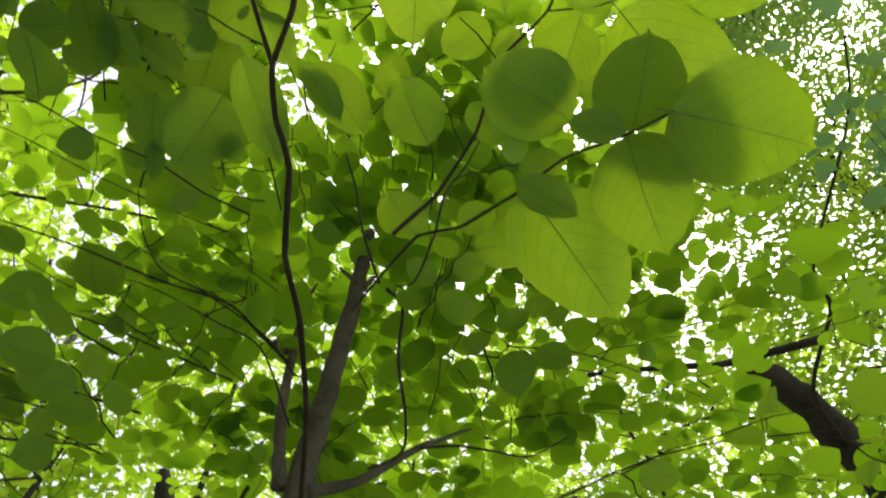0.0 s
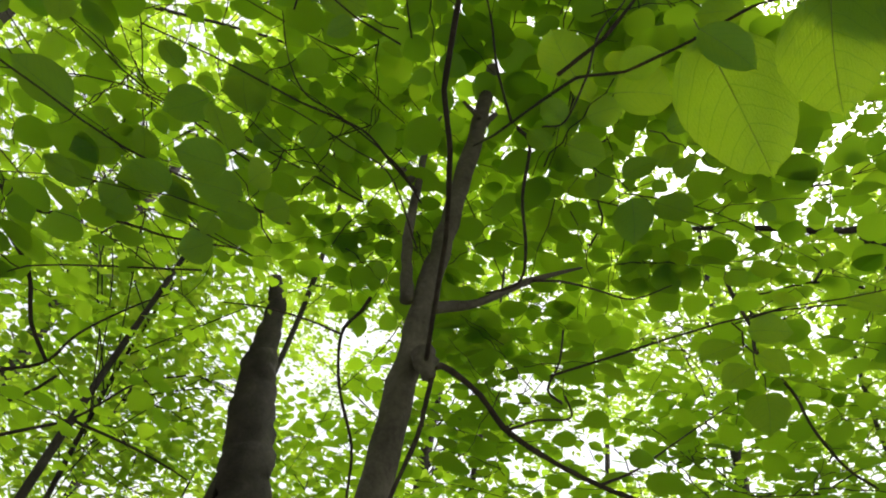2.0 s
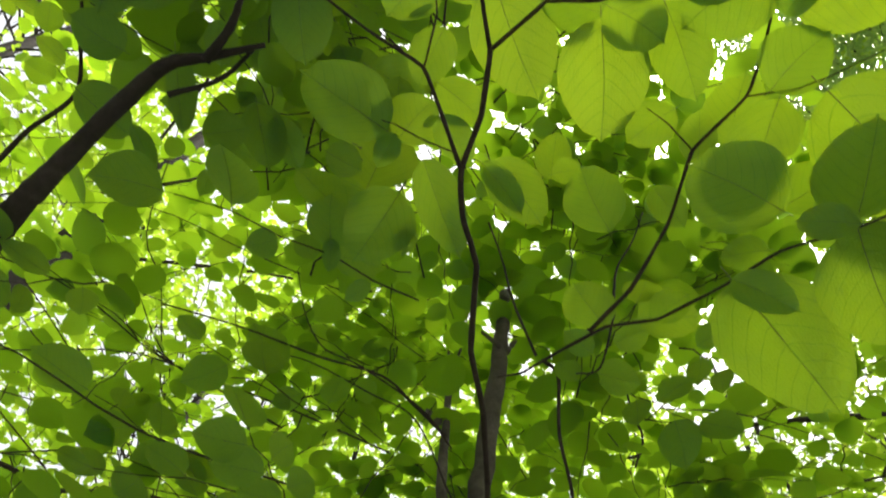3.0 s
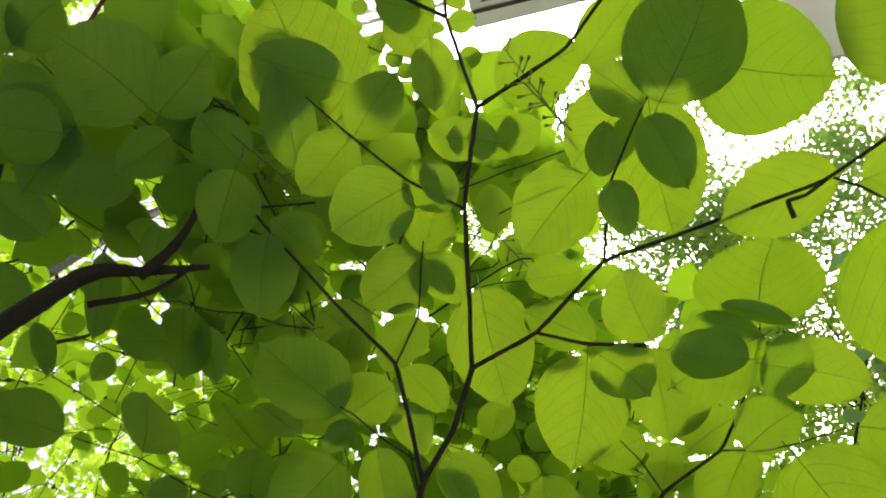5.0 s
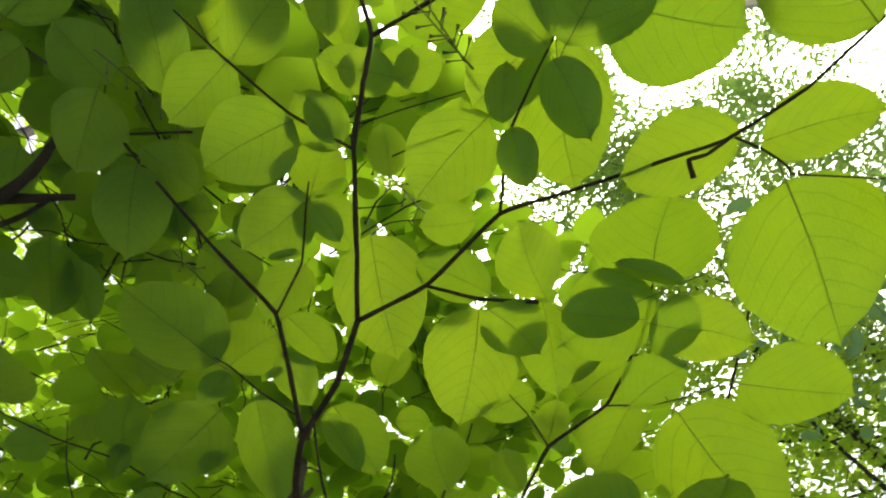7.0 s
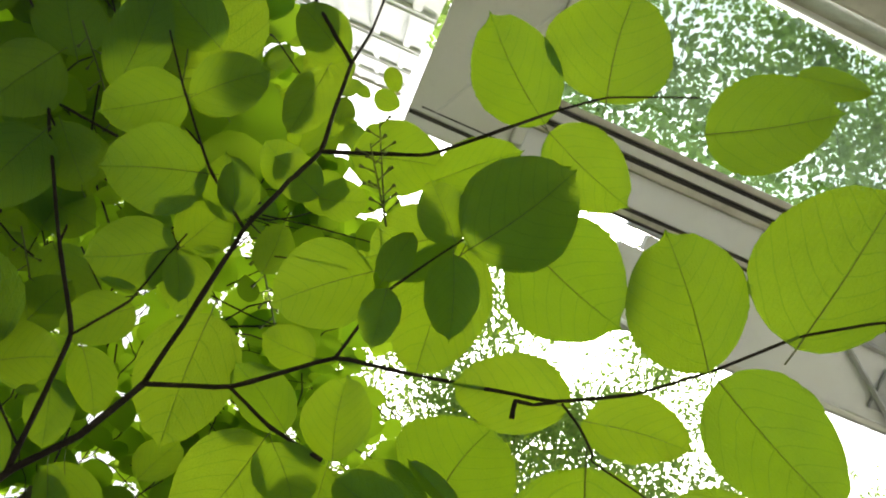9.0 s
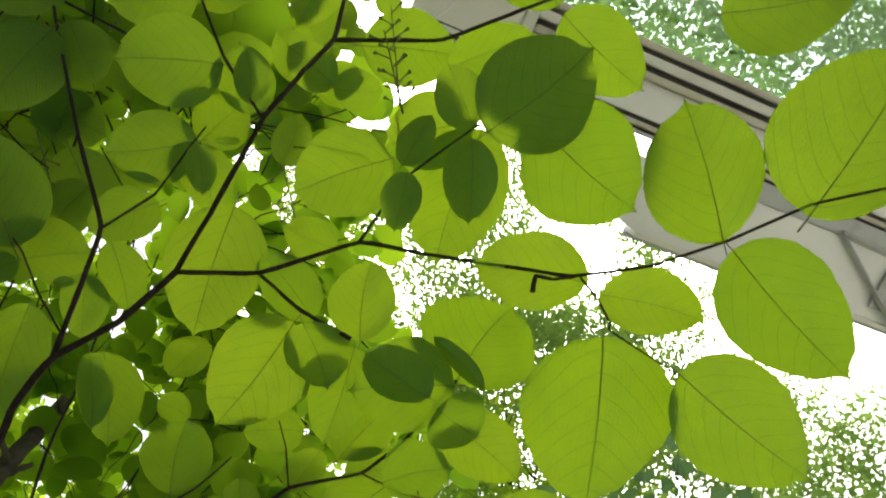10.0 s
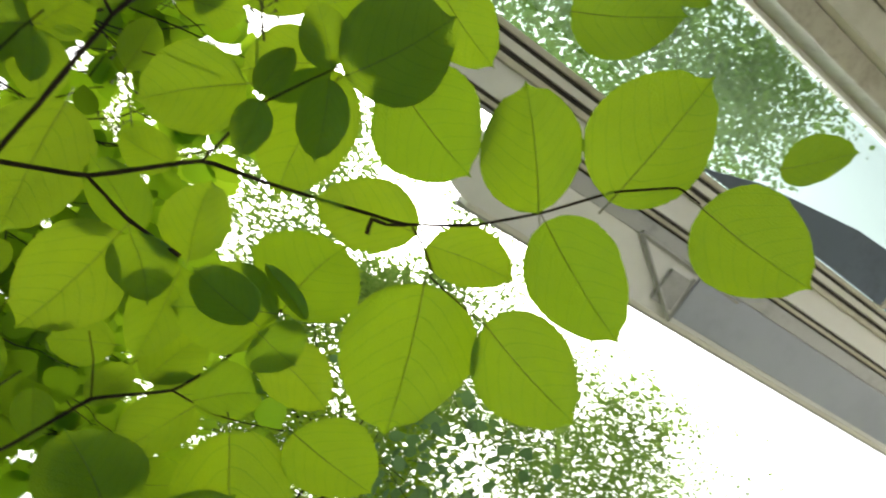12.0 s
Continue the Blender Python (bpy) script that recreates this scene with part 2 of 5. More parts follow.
def leaf_mesh(name, seed, rows=30, cols=5):
    """A leaf of unit length and width along +y, with cupped halves, toothed rim, midrib and stalk."""
    rng = random.Random(seed)
    skew, cup, droop = rng.uniform(-0.05, 0.05), rng.uniform(0.05, 0.14), rng.uniform(0.03, 0.12)
    wave = [rng.uniform(-0.012, 0.012) for _ in range(4)]
    lop = rng.uniform(-0.06, 0.06)
    verts, uvs, faces = [], [], []
    for i in range(rows + 1):
        s = i / rows
        hw = 0.5 * half_width(s)
        for j in range(-cols, cols + 1):
            u = j / cols
            x = u * hw * (1 + lop * (1 if u > 0 else -1))
            if abs(j) == cols and 0.05 < s < 0.97:
                x *= 1 + rng.uniform(-0.012, 0.016)
            bend = skew * math.sin(math.pi * s)
            z = cup * abs(x) - droop * s * s + wave[0] * math.sin(9 * s + 3 * u) + wave[1] * math.sin(5 * u + 7 * s) * abs(u) + 0.5 * wave[2] * math.sin(21 * s) * abs(u)
            verts.append((x + bend, s, z))
            uvs.append((0.5 + x, s))
    w = 2 * cols + 1
    for i in range(rows):
        for j in range(w - 1):
            a = i * w + j
            faces.append((a, a + 1, a + w + 1, a + w))
    blade = len(faces)
    spine = [(skew * math.sin(math.pi * s), s, -droop * s * s - 0.006) for s in np.linspace(0, 0.93, 9)]
    tv, tf = tube_data([(0, -0.10, 0.015), (0, -0.05, 0.004)] + spine, 0.0055, 0.0012, 5, 1)
    o = len(verts)
    verts += tv
    uvs += [(0.5, 0.5)] * len(tv)
    faces += [tuple(i + o for i in f) for f in tf]
    me = mesh_of(name, verts, faces, LEAF, True, uvs)
    me.materials.append(STALK)
    for poly in me.polygons[blade:]:
        poly.material_index = 1
    return me


LEAVES = [leaf_mesh("leaf", k) for k in range(7)]
LEAVES_PLAIN = [leaf_mesh("leaf", 20 + k, 12, 2) for k in range(4)]
pick = random.Random(5)


def leaf_matrix(base, tip, ratio, roll=0.0):
    b, t = Vector(base), Vector(tip)
    y = t - b
    length = y.length
    y.normalize()
    x = y.cross(Vector((0, 0, 1)))
    x.normalize()
    z = x.cross(y)
    turn = Matrix((x, y, z)).transposed().to_4x4()
    return Matrix.Translation(b) @ turn @ Matrix.Rotation(radians(roll), 4, "Y") @ Matrix.Diagonal((length * ratio, length, length, 1))


def leaf(parent, base, tip, ratio, roll=None, meshes=LEAVES):
    ob = new("leaf", pick.choice(meshes))
    ob.parent = parent
    if roll is None:
        roll = pick.uniform(-9, 9)
    ob.matrix_basis = leaf_matrix(base, tip, ratio, roll)
    return ob


def branch(parent, points, r0, r1, mat=None, sides=8):
    rng = np.random.default_rng(int(abs(points[0][0] * 7919 + points[-1][1] * 104729)) % 100000)
    p = [np.array(q, float) for q in points]
    path = [p[0]]
    for a, c in zip(p, p[1:]):
        path += [a + (c - a) * s for s in (0.12, 0.5, 0.88)] + [c]
    path = np.array(path)
    path[1:-1] = 0.5 * path[1:-1] + 0.25 * (path[:-2] + path[2:])
    v, f = tube_data(path, r0, r1, sides, 1, 0.06, rng, min(r0, r1) * 0.12)
    return part("branch", mesh_of("branch", v, f, mat or TWIG), tree)


def small_leaf_shape(seed):
    """A leaf of 8 triangles for foliage too far to look into."""
    rng = random.Random(seed)
    ys = (0.0, 0.07, 0.20, 0.38, 0.58, 0.76, 0.89, 1.0)
    ws = (0.0, 0.26, 0.42, 0.49, 0.46, 0.34, 0.17, 0.0)
    c, lop = rng.uniform(0.05, 0.16), rng.uniform(-0.05, 0.05)
    v, f = [(0, 0, 0)], []
    for y, w in zip(ys[1:-1], ws[1:-1]):
        v += [(sx * w * (1 + lop * sx), y, c * w * abs(sx) - 0.10 * y * y) for sx in (-1, 0, 1)]
    v.append((0, 1, -0.10))
    f += [(0, 2, 1), (0, 3, 2)]
    for k in range(5):
        a = 1 + 3 * k
        f += [(a, a + 1, a + 4, a + 3), (a + 1, a + 2, a + 5, a + 4)]
    f += [(16, 17, 19), (17, 18, 19)]
    return np.array(v), f


SMALL = [small_leaf_shape(k) for k in range(4)]


def scatter_leaves(name, mat, places, shapes=SMALL):
    """places: rows of base, unit along, unit side, length, width. One mesh of them all."""
    verts, faces = [], []
    o = 0
    for i, (b, y, x, ln, wd) in enumerate(places):
        sv, sf = shapes[i % len(shapes)]
        z = np.cross(x, y)
        verts.append(b + sv[:, :1] * wd * x + sv[:, 1:2] * ln * y + sv[:, 2:] * ln * z)
        faces.extend(tuple(k + o for k in f) for f in sf)
        o += len(sv)
    return mesh_of(name, np.concatenate(verts).tolist(), faces, mat, True)


def limb(points, r0, r1, mat, owner, name="limb", sides=10, seed=1, knobs=0.05):
    r = np.random.default_rng(seed)
    v, f = tube_data(points, r0, r1, sides, 6, knobs, r, r1 * 0.08)
    return part(name, mesh_of(name, v, f, mat), owner)


# ---- ground ----
rings = [0, 1, 2, 4, 7, 12, 20, 40, 90, 250, 900, 3000]
gv, gf = [(0, 0, 0)], []
for i, r in enumerate(rings[1:]):
    for k in range(48):
        a = 2 * math.pi * k / 48
        gv.append((r * math.sin(a), r * math.cos(a), 0.12 * noise.noise((r * math.sin(a) * 0.4, r * math.cos(a) * 0.4, 0)) * min(1, r / 4)))
for k in range(48):
    gf.append((0, 1 + k, 1 + (k + 1) % 48))
for i in range(len(rings) - 2):
    for k in range(48):
        a, b = 1 + 48 * i + k, 1 + 48 * i + (k + 1) % 48
        gf.append((a, a + 48, b + 48, b))
tagged(new("ground", mesh_of("ground", gv, gf, SOIL)), "brown forest floor with leaf litter and moss", "ground", kind="structure")


# out-of-view concrete slab, added so that its bounce brightens the soffit
slab_v = [(-5, -1.75, 0), (14, -1.75, 0), (14, 0.42, 0), (-5, 0.42, 0), (-5, -1.75, 0.14), (14, -1.75, 0.14), (14, 0.42, 0.14), (-5, 0.42, 0.14)]
slab_f = [(3, 2, 1, 0), (4, 5, 6, 7), (0, 1, 5, 4), (1, 2, 6, 5), (2, 3, 7, 6), (3, 0, 4, 7)]
tagged(new("pavement", mesh_of("pavement", slab_v, slab_f, BOUNCE_CONCRETE, False)), "unseen grey concrete slab added to bounce light onto the soffit", "pavement", kind="structure")

# ---- house beside the path ----
def slab(name, lo, hi, mat, parent, label="", bevel=0.006):
    bm = bmesh.new()
    bmesh.ops.create_cube(bm, size=1)
    size = [hi[i] - lo[i] for i in range(3)]
    for v in bm.verts:
        for i in range(3):
            v.co[i] = lo[i] + (v.co[i] + 0.5) * size[i]
    if bevel:
        bmesh.ops.bevel(bm, geom=bm.edges[:], offset=min(bevel, 0.3 * min(size)), segments=2, affect="EDGES")
    me = bpy.data.meshes.new(name)
    bm.to_mesh(me)
    bm.free()
    me.materials.append(mat)
    return part(name, me, parent, label)


SOFFIT, EAVE_Y, OX0 = 4.70, 0.25, 1.0
HX0, HX1 = -0.18, 9.0
GX0, GX1, GY0, GY1 = 0.36, 8.9, -1.45, -0.62
WALL_Y = -1.75
house = thing("house", (0.21, -0.06, 0), label="pale stucco house with a deep white eave", category="house")


def hs(name, lo, hi, mat, parent=house, label="", bevel=0.006):
    return slab(name, lo, hi, mat, parent, label, bevel)


def rounded_panel(x0, x1, y0, y1):
    """The outer soffit, whose first corner is rounded off."""
    r = 0.22
    outline = [(x0, y0), (x1, y0), (x1, y1)] + [(x0 + r - r * math.sin(a), y1 - r + r * math.cos(a)) for a in np.linspace(0, math.pi / 2, 9)]
    n = len(outline)
    v = [(x, y, SOFFIT - 0.008) for x, y in outline] + [(x, y, SOFFIT + 0.05) for x, y in outline]
    f = [tuple(range(n))[::-1], tuple(range(n, 2 * n))] + [(k, (k + 1) % n, n + (k + 1) % n, n + k) for k in range(n)]
    return mesh_of("soffit", v, f, SOFFIT_PAINT, False)


hs("wall", (HX0, WALL_Y - 0.22, 0), (HX1, WALL_Y, SOFFIT - 0.30), STUCCO)
hs("wall", (HX0, -7.0, 0), (HX0 + 0.2, WALL_Y - 0.222, SOFFIT - 0.002), STUCCO)
hs("wall", (HX0, -7.2, 0), (HX1, -7.002, SOFFIT - 0.002), STUCCO)
hs("wall", (HX1 - 0.2, -7.0, 0), (HX1, WALL_Y - 0.222, SOFFIT - 0.002), STUCCO)
hs("roof", (HX0, -7.2, SOFFIT + 0.002), (HX1, WALL_Y - 0.002, SOFFIT + 0.12), TRIM)
hs("wall_beam", (HX0, WALL_Y, SOFFIT - 0.298), (HX1, GY0 - 0.135, SOFFIT + 0.10), STUCCO)
hs("beam", (HX0, GY0 - 0.13, SOFFIT - 0.22), (HX1, GY0, SOFFIT + 0.08), TRIM, house, "weathered beige beam with flaking paint")
hs("beam_bead", (HX0, GY0 + 0.002, SOFFIT - 0.05), (HX1, GY0 + 0.03, SOFFIT + 0.0), WHITE)
# inner soffit up to the middle rail; the outer panel begins further along
hs("soffit", (GX0, -0.45, SOFFIT - 0.004), (HX1 + 0.1, -0.292, SOFFIT + 0.05), SOFFIT_PAINT)
hs("groove", (GX0 + 0.004, -0.290, SOFFIT + 0.012), (HX1 + 0.09, -0.272, SOFFIT + 0.06), GAP)
hs("middle_rail", (GX0, -0.270, SOFFIT - 0.030), (HX1 + 0.1, -0.246, SOFFIT + 0.09), TRIM)
hs("groove", (GX0 + 0.004, -0.244, SOFFIT + 0.006), (HX1 + 0.09, -0.232, SOFFIT + 0.06), GAP)
hs("steel_strip", (OX0 + 0.35, -0.230, SOFFIT - 0.018), (HX1 + 0.1, -0.13, SOFFIT + 0.05), STEEL)
hs("edge_trim", (OX0, -0.230, SOFFIT - 0.012), (OX0 + 0.348, -0.21, SOFFIT + 0.05), STEEL)
outer = part("soffit", rounded_panel(OX0, HX1 + 0.1, -0.128, EAVE_Y - 0.03), house)
hs("soffit", (OX0 + 0.12, -0.208, SOFFIT - 0.010), (OX0 + 0.348, -0.130, SOFFIT + 0.05), SOFFIT_PAINT)
# from here along, the outer soffit is bluer and darker
hs("soffit_sheet", (2.83, -0.125, SOFFIT - 0.022), (HX1 + 0.1, EAVE_Y - 0.06, SOFFIT - 0.011), SOFFIT_BLUE, house, "pale slate-blue stretch of the soffit")
hs("backing", (HX0, -0.618, SOFFIT + 0.102), (HX1 + 0.1, -0.234, SOFFIT + 0.135), GAP)
hs("backing", (OX0 + 0.24, -0.232, SOFFIT + 0.102), (HX1 + 0.1, EAVE_Y - 0.03, SOFFIT + 0.135), GAP)
hs("fascia", (OX0 + 0.22, EAVE_Y - 0.028, SOFFIT - 0.02), (HX1 + 0.1, EAVE_Y, SOFFIT + 0.138), WHITE)
hs("drip_edge", (OX0 + 0.22, EAVE_Y + 0.001, SOFFIT + 0.10), (HX1 + 0.1, EAVE_Y + 0.03, SOFFIT + 0.138), STEEL)
# stepped rail along the glass
hs("glazing_rail", (GX0, -0.485, SOFFIT - 0.05), (HX1, -0.452, SOFFIT + 0.06), TRIM)
hs("groove", (GX0 + 0.004, -0.515, SOFFIT + 0.01), (HX1 - 0.01, -0.487, SOFFIT + 0.06), GAP)
hs("glazing_bead", (GX0, -0.56, SOFFIT - 0.03), (HX1, -0.517, SOFFIT + 0.06), WHITE)
hs("groove", (GX0 + 0.004, -0.585, SOFFIT + 0.01), (HX1 - 0.01, -0.562, SOFFIT + 0.06), GAP)
hs("glazing_rail", (GX0, GY1 + 0.002, SOFFIT - 0.02), (HX1, -0.587, SOFFIT + 0.06), TRIM)
# closed bay at the corner, then the glazed bays
hs("ceiling_panel", (HX0, GY0 + 0.032, SOFFIT + 0.0), (GX0 - 0.058, -0.25, SOFFIT + 0.06), STUCCO)
hs("edge_board", (HX0, -0.287, SOFFIT - 0.022), (GX0 - 0.060, -0.232, SOFFIT - 0.001), WHITE)
hs("groove", (HX0 + 0.004, -0.306, SOFFIT - 0.006), (GX0 - 0.062, -0.288, SOFFIT - 0.001), GAP)
hs("edge_bead", (HX0 + 0.004, -0.330, SOFFIT - 0.014), (GX0 - 0.062, -0.308, SOFFIT - 0.001), WHITE)
hs("groove", (HX0 + 0.05, -0.338, SOFFIT - 0.004), (GX0 - 0.062, -0.331, SOFFIT - 0.001), GAP)
hs("trim_bar", (GX0 - 0.056, GY0 + 0.032, SOFFIT - 0.03), (GX0 - 0.002, -0.35, SOFFIT + 0.06), WHITE)
hs("trim_strip", (GX0 - 0.056, -0.348, SOFFIT - 0.012), (GX0 - 0.002, -0.25, SOFFIT + 0.06), STUCCO)
roof_light = thing("roof_light", (0.21, -0.06, SOFFIT), label="long greenish glass roof light in weathered frame", category="roof light")
for a, b in ((GX0, 4.35), (4.41, GX1)):
    pane = slab("pane", (a, GY0 + 0.032, 0.020), (b, GY1, 0.026), GLASS, roof_light, "greenish glass", 0)
    pane.visible_shadow = False
slab("glazing_bar", (4.352, GY0 + 0.032, -0.02), (4.408, GY1, 0.06), TRIM, roof_light)
# opaque slate-blue panel painted as a dark reflection in the panes
bv = [(2.35, -0.63), (8.8, -0.63), (8.8, -1.25), (3.7, -0.92), (2.8, -0.77)]
dark_refl = mesh_of("folded_blind", [(x, y, -0.012) for x, y in bv] + [(x, y, 0.012) for x, y in bv], [(4, 3, 2, 1, 0), (5, 6, 7, 8, 9)] + [(k, (k + 1) % 5, 5 + (k + 1) % 5, 5 + k) for k in range(5)], SLATE, False)
part("folded_blind", dark_refl, roof_light, "dark slate-blue panel standing in for a reflection in the glass")
# steel bracket under the eave
bracket = thing("eave_bracket", (2.51, -0.62, SOFFIT), label="grey painted steel bracket under the eave", category="bracket")


def bar(name, a, b, r, parent, mat):
    v, f = tube_data([a, ((a[0] + b[0]) / 2, (a[1] + b[1]) / 2, (a[2] + b[2]) / 2), b], r, r, 4, 1)
    return part(name, mesh_of(name, v, f, mat, False), parent)


bar("mitre_strip", (-0.06, -0.335, SOFFIT - 0.003), (0.285, -1.0, SOFFIT - 0.003), 0.007, house, WHITE)
bar("strut", (-0.05, 0.417, -0.02), (0.49, 0.776, -0.05), 0.016, bracket, STEEL)
bar("strut", (0.49, 0.776, -0.05), (0.50, 0.48, -0.02), 0.014, bracket, STEEL)
bar("rail", (-0.05, 0.417, -0.025), (0.9, 0.45, -0.025), 0.018, bracket, STEEL)
slab("plate", (0.30, 0.50, -0.030), (0.48, 0.72, -0.012), STEEL, bracket, "", 0.004)
# taller panelled wing standing back from the corner
wing = thing("panelled_wing", (0.21, -1.06, 0), label="tall white wing with rows of recessed panels", category="house")
WG0, WG1 = -1.9, -0.19
slab("wall", (WG0, -6.0, 0), (WG1, -0.06, 13.5), WHITE, wing)
slab("roof", (WG0 - 0.05, -6.05, 13.502), (WG1, -0.01, 13.62), TRIM, wing)
for r in range(6):
    z0 = 3.0 + 1.75 * r
    slab("rail", (WG0, -0.058, z0 - 0.16), (WG1, -0.030, z0), WHITE, wing)
    slab("cornice", (WG0, -0.029, z0 - 0.05), (WG1, -0.018, z0 - 0.01), WHITE, wing)
    k = WG0 + 0.02
    while k < WG1 - 0.05:
        slab("stile", (k, -0.058, z0 + 0.002), (k + 0.07, -0.034, z0 + 1.585), WHITE, wing)
        k += 0.30


# ---- the tree whose branches hang over the path ----
tree = thing("snowbell_tree", (-0.52, 0.91, 0), label="snowbell tree with grey trunk and large round backlit leaves", category="tree")
tree.location = (0, 0, 0)
TX, TY = -0.52, 0.91
rt = np.random.default_rng(11)
v, f = tube_data([(TX, TY, -0.1), (TX + 0.01, TY, 0.6), (TX - 0.01, TY, 1.3), (TX, TY, 1.8), (TX + 0.003, TY + 0.003, 2.15), (TX + 0.012, TY + 0.012, 2.5), (TX + 0.03, TY + 0.015, 2.9), (TX + 0.03, TY + 0.018, 3.2)], 0.033, 0.018, 14, 8, 0.03, rt, 0.002, 1.3)
part("trunk", mesh_of("trunk", v, f, TRUNK), tree)
v, f = tube_data([(TX - 0.02, TY - 0.02, 2.25), (TX - 0.05, TY - 0.035, 2.42), (TX - 0.06, TY - 0.045, 2.62), (TX - 0.07, TY - 0.05, 2.82)], 0.013, 0.007, 10, 6, 0.05, rt, 0.001)
part("cut_stem", mesh_of("cut_stem", v, f, TRUNK), tree, "short cut side stem")
for (x, y, z, dx, dy, dz, r) in ((0.03, 0.02, 2.88, 0.045, -0.01, 0.05, 0.010), (-0.07, -0.05, 2.60, -0.03, -0.02, 0.03, 0.009), (-0.07, -0.05, 2.80, -0.012, -0.004, 0.06, 0.006), (-0.065, -0.05, 2.80, 0.014, 0.004, 0.07, 0.005), (0.045, -0.03, 2.11, 0.02, 0.0, -0.05, 0.024), (0.028, 0.016, 3.18, 0.008, 0.004, 0.05, 0.008)):
    v, f = tube_data([(TX + x, TY + y, z), (TX + x + dx * 0.6, TY + y + dy * 0.6, z + dz * 0.6), (TX + x + dx, TY + y + dy, z + dz)], r, r * 0.55, 7, 3, 0.12, rt)
    part("snag", mesh_of("snag", v, f, TRUNK), tree)

# branches and twigs round the trunk
limb([(-0.492, 0.908, 2.243), (-0.468, 0.944, 2.276), (-0.426, 0.985, 2.319), (-0.350, 1.035, 2.413), (-0.293, 1.073, 2.469), (-0.243, 1.106, 2.513)], 0.014, 0.003, TRUNK, tree, "branch", 8, 1)
limb([(-0.332, 1.034, 2.415), (-0.286, 1.135, 2.500), (-0.223, 1.235, 2.558), (-0.152, 1.331, 2.609), (-0.054, 1.423, 2.732)], 0.0035, 0.0018, TWIG, tree, "branch", 8, 2)
limb([(-0.459, 0.902, 2.096), (-0.458, 0.953, 2.132), (-0.410, 1.023, 2.118), (-0.367, 1.086, 2.079), (-0.273, 1.157, 2.045), (-0.190, 1.218, 2.031), (-0.104, 1.272, 2.028)], 0.007, 0.004, TWIG, tree, "branch", 8, 3)
limb([(-0.365, 1.076, 2.077), (-0.320, 1.106, 2.115), (-0.262, 1.136, 2.139), (-0.278, 1.150, 2.200)], 0.003, 0.002, TWIG, tree, "branch", 8, 4)
limb([(-0.272, 1.100, 2.147), (-0.300, 1.094, 2.176), (-0.281, 1.098, 2.245), (-0.277, 1.099, 2.326)], 0.003, 0.002, TWIG, tree, "branch", 8, 5)
limb([(-0.219, 1.211, 2.040), (-0.156, 1.319, 2.133), (-0.076, 1.423, 2.259), (0.046, 1.520, 2.408)], 0.003, 0.0015, TWIG, tree, "branch", 8, 6)
limb([(-0.454, 0.893, 2.084), (-0.449, 0.879, 2.000), (-0.444, 0.865, 1.940), (-0.452, 0.844, 1.846), (-0.452, 0.827, 1.804)], 0.005, 0.003, TWIG, tree, "branch", 8, 7)
limb([(-0.557, 0.837, 2.523), (-0.609, 0.775, 2.566), (-0.659, 0.705, 2.600), (-0.741, 0.588, 2.555), (-0.810, 0.448, 2.493), (-0.849, 0.309, 2.391)], 0.0035, 0.0014, TWIG, tree, "branch", 8, 8)
limb([(-0.544, 0.845, 2.492), (-0.592, 0.775, 2.552), (-0.686, 0.652, 2.583), (-0.717, 0.570, 2.550), (-0.731, 0.499, 2.578), (-0.735, 0.432, 2.644)], 0.0024, 0.0010, TWIG, tree, "branch", 8, 9)
limb([(-0.534, 0.863, 2.367), (-0.624, 0.813, 2.568), (-0.711, 0.752, 2.614), (-0.835, 0.628, 2.638), (-0.908, 0.532, 2.565)], 0.0024, 0.0010, TWIG, tree, "branch", 8, 10)
limb([(-0.309, 0.726, 2.539), (-0.297, 0.783, 2.554), (-0.314, 0.830, 2.447), (-0.312, 0.883, 2.356), (-0.332, 0.929, 2.311), (-0.406, 0.957, 2.315)], 0.0045, 0.002, TWIG, tree, "branch", 8, 11)
limb([(-0.311, 0.693, 2.512), (-0.341, 0.644, 2.642), (-0.355, 0.600, 2.760), (-0.373, 0.551, 2.859)], 0.003, 0.002, TWIG, tree, "branch", 8, 12)
limb([(-0.125, 1.321, 3.359), (-0.233, 1.322, 3.292), (-0.246, 1.333, 3.065), (-0.230, 1.348, 2.947), (-0.265, 1.355, 2.850)], 0.004, 0.003, TWIG, tree, "branch", 8, 13)
limb([(-0.479, 0.903, 2.891), (-0.522, 0.869, 2.933)], 0.008, 0.004, TRUNK, tree, "branch", 8, 14)
limb([(-0.127, 0.466, 2.224), (-0.111, 0.458, 2.319), (-0.079, 0.452, 2.378), (-0.052, 0.443, 2.442)], 0.002, 0.001, TWIG, tree, "branch", 8, 15)
limb([(-0.127, 0.466, 2.224), (-0.157, 0.485, 2.153), (-0.191, 0.502, 2.175)], 0.0016, 0.001, TWIG, tree, "branch", 8, 16)
limb([(-0.794, 1.148, 2.516), (-0.797, 1.134, 2.461), (-0.815, 1.110, 2.370), (-0.783, 1.120, 2.228), (-0.722, 1.146, 2.088), (-0.699, 1.148, 1.966)], 0.005, 0.003, TWIG, tree, "branch", 8, 17)
limb([(-0.825, 1.127, 2.381), (-0.934, 1.107, 2.423), (-1.043, 1.077, 2.445), (-1.150, 1.040, 2.443)], 0.0035, 0.002, TWIG, tree, "branch", 8, 18)
limb([(-1.005, 0.002, 2.419), (-0.974, -0.028, 2.505), (-0.941, -0.052, 2.622), (-0.911, -0.137, 2.683), (-0.875, -0.213, 2.707), (-0.830, -0.293, 2.616), (-0.784, -0.343, 2.528), (-0.732, -0.398, 2.457)], 0.005, 0.0018, TWIG, tree, "branch", 8, 19)
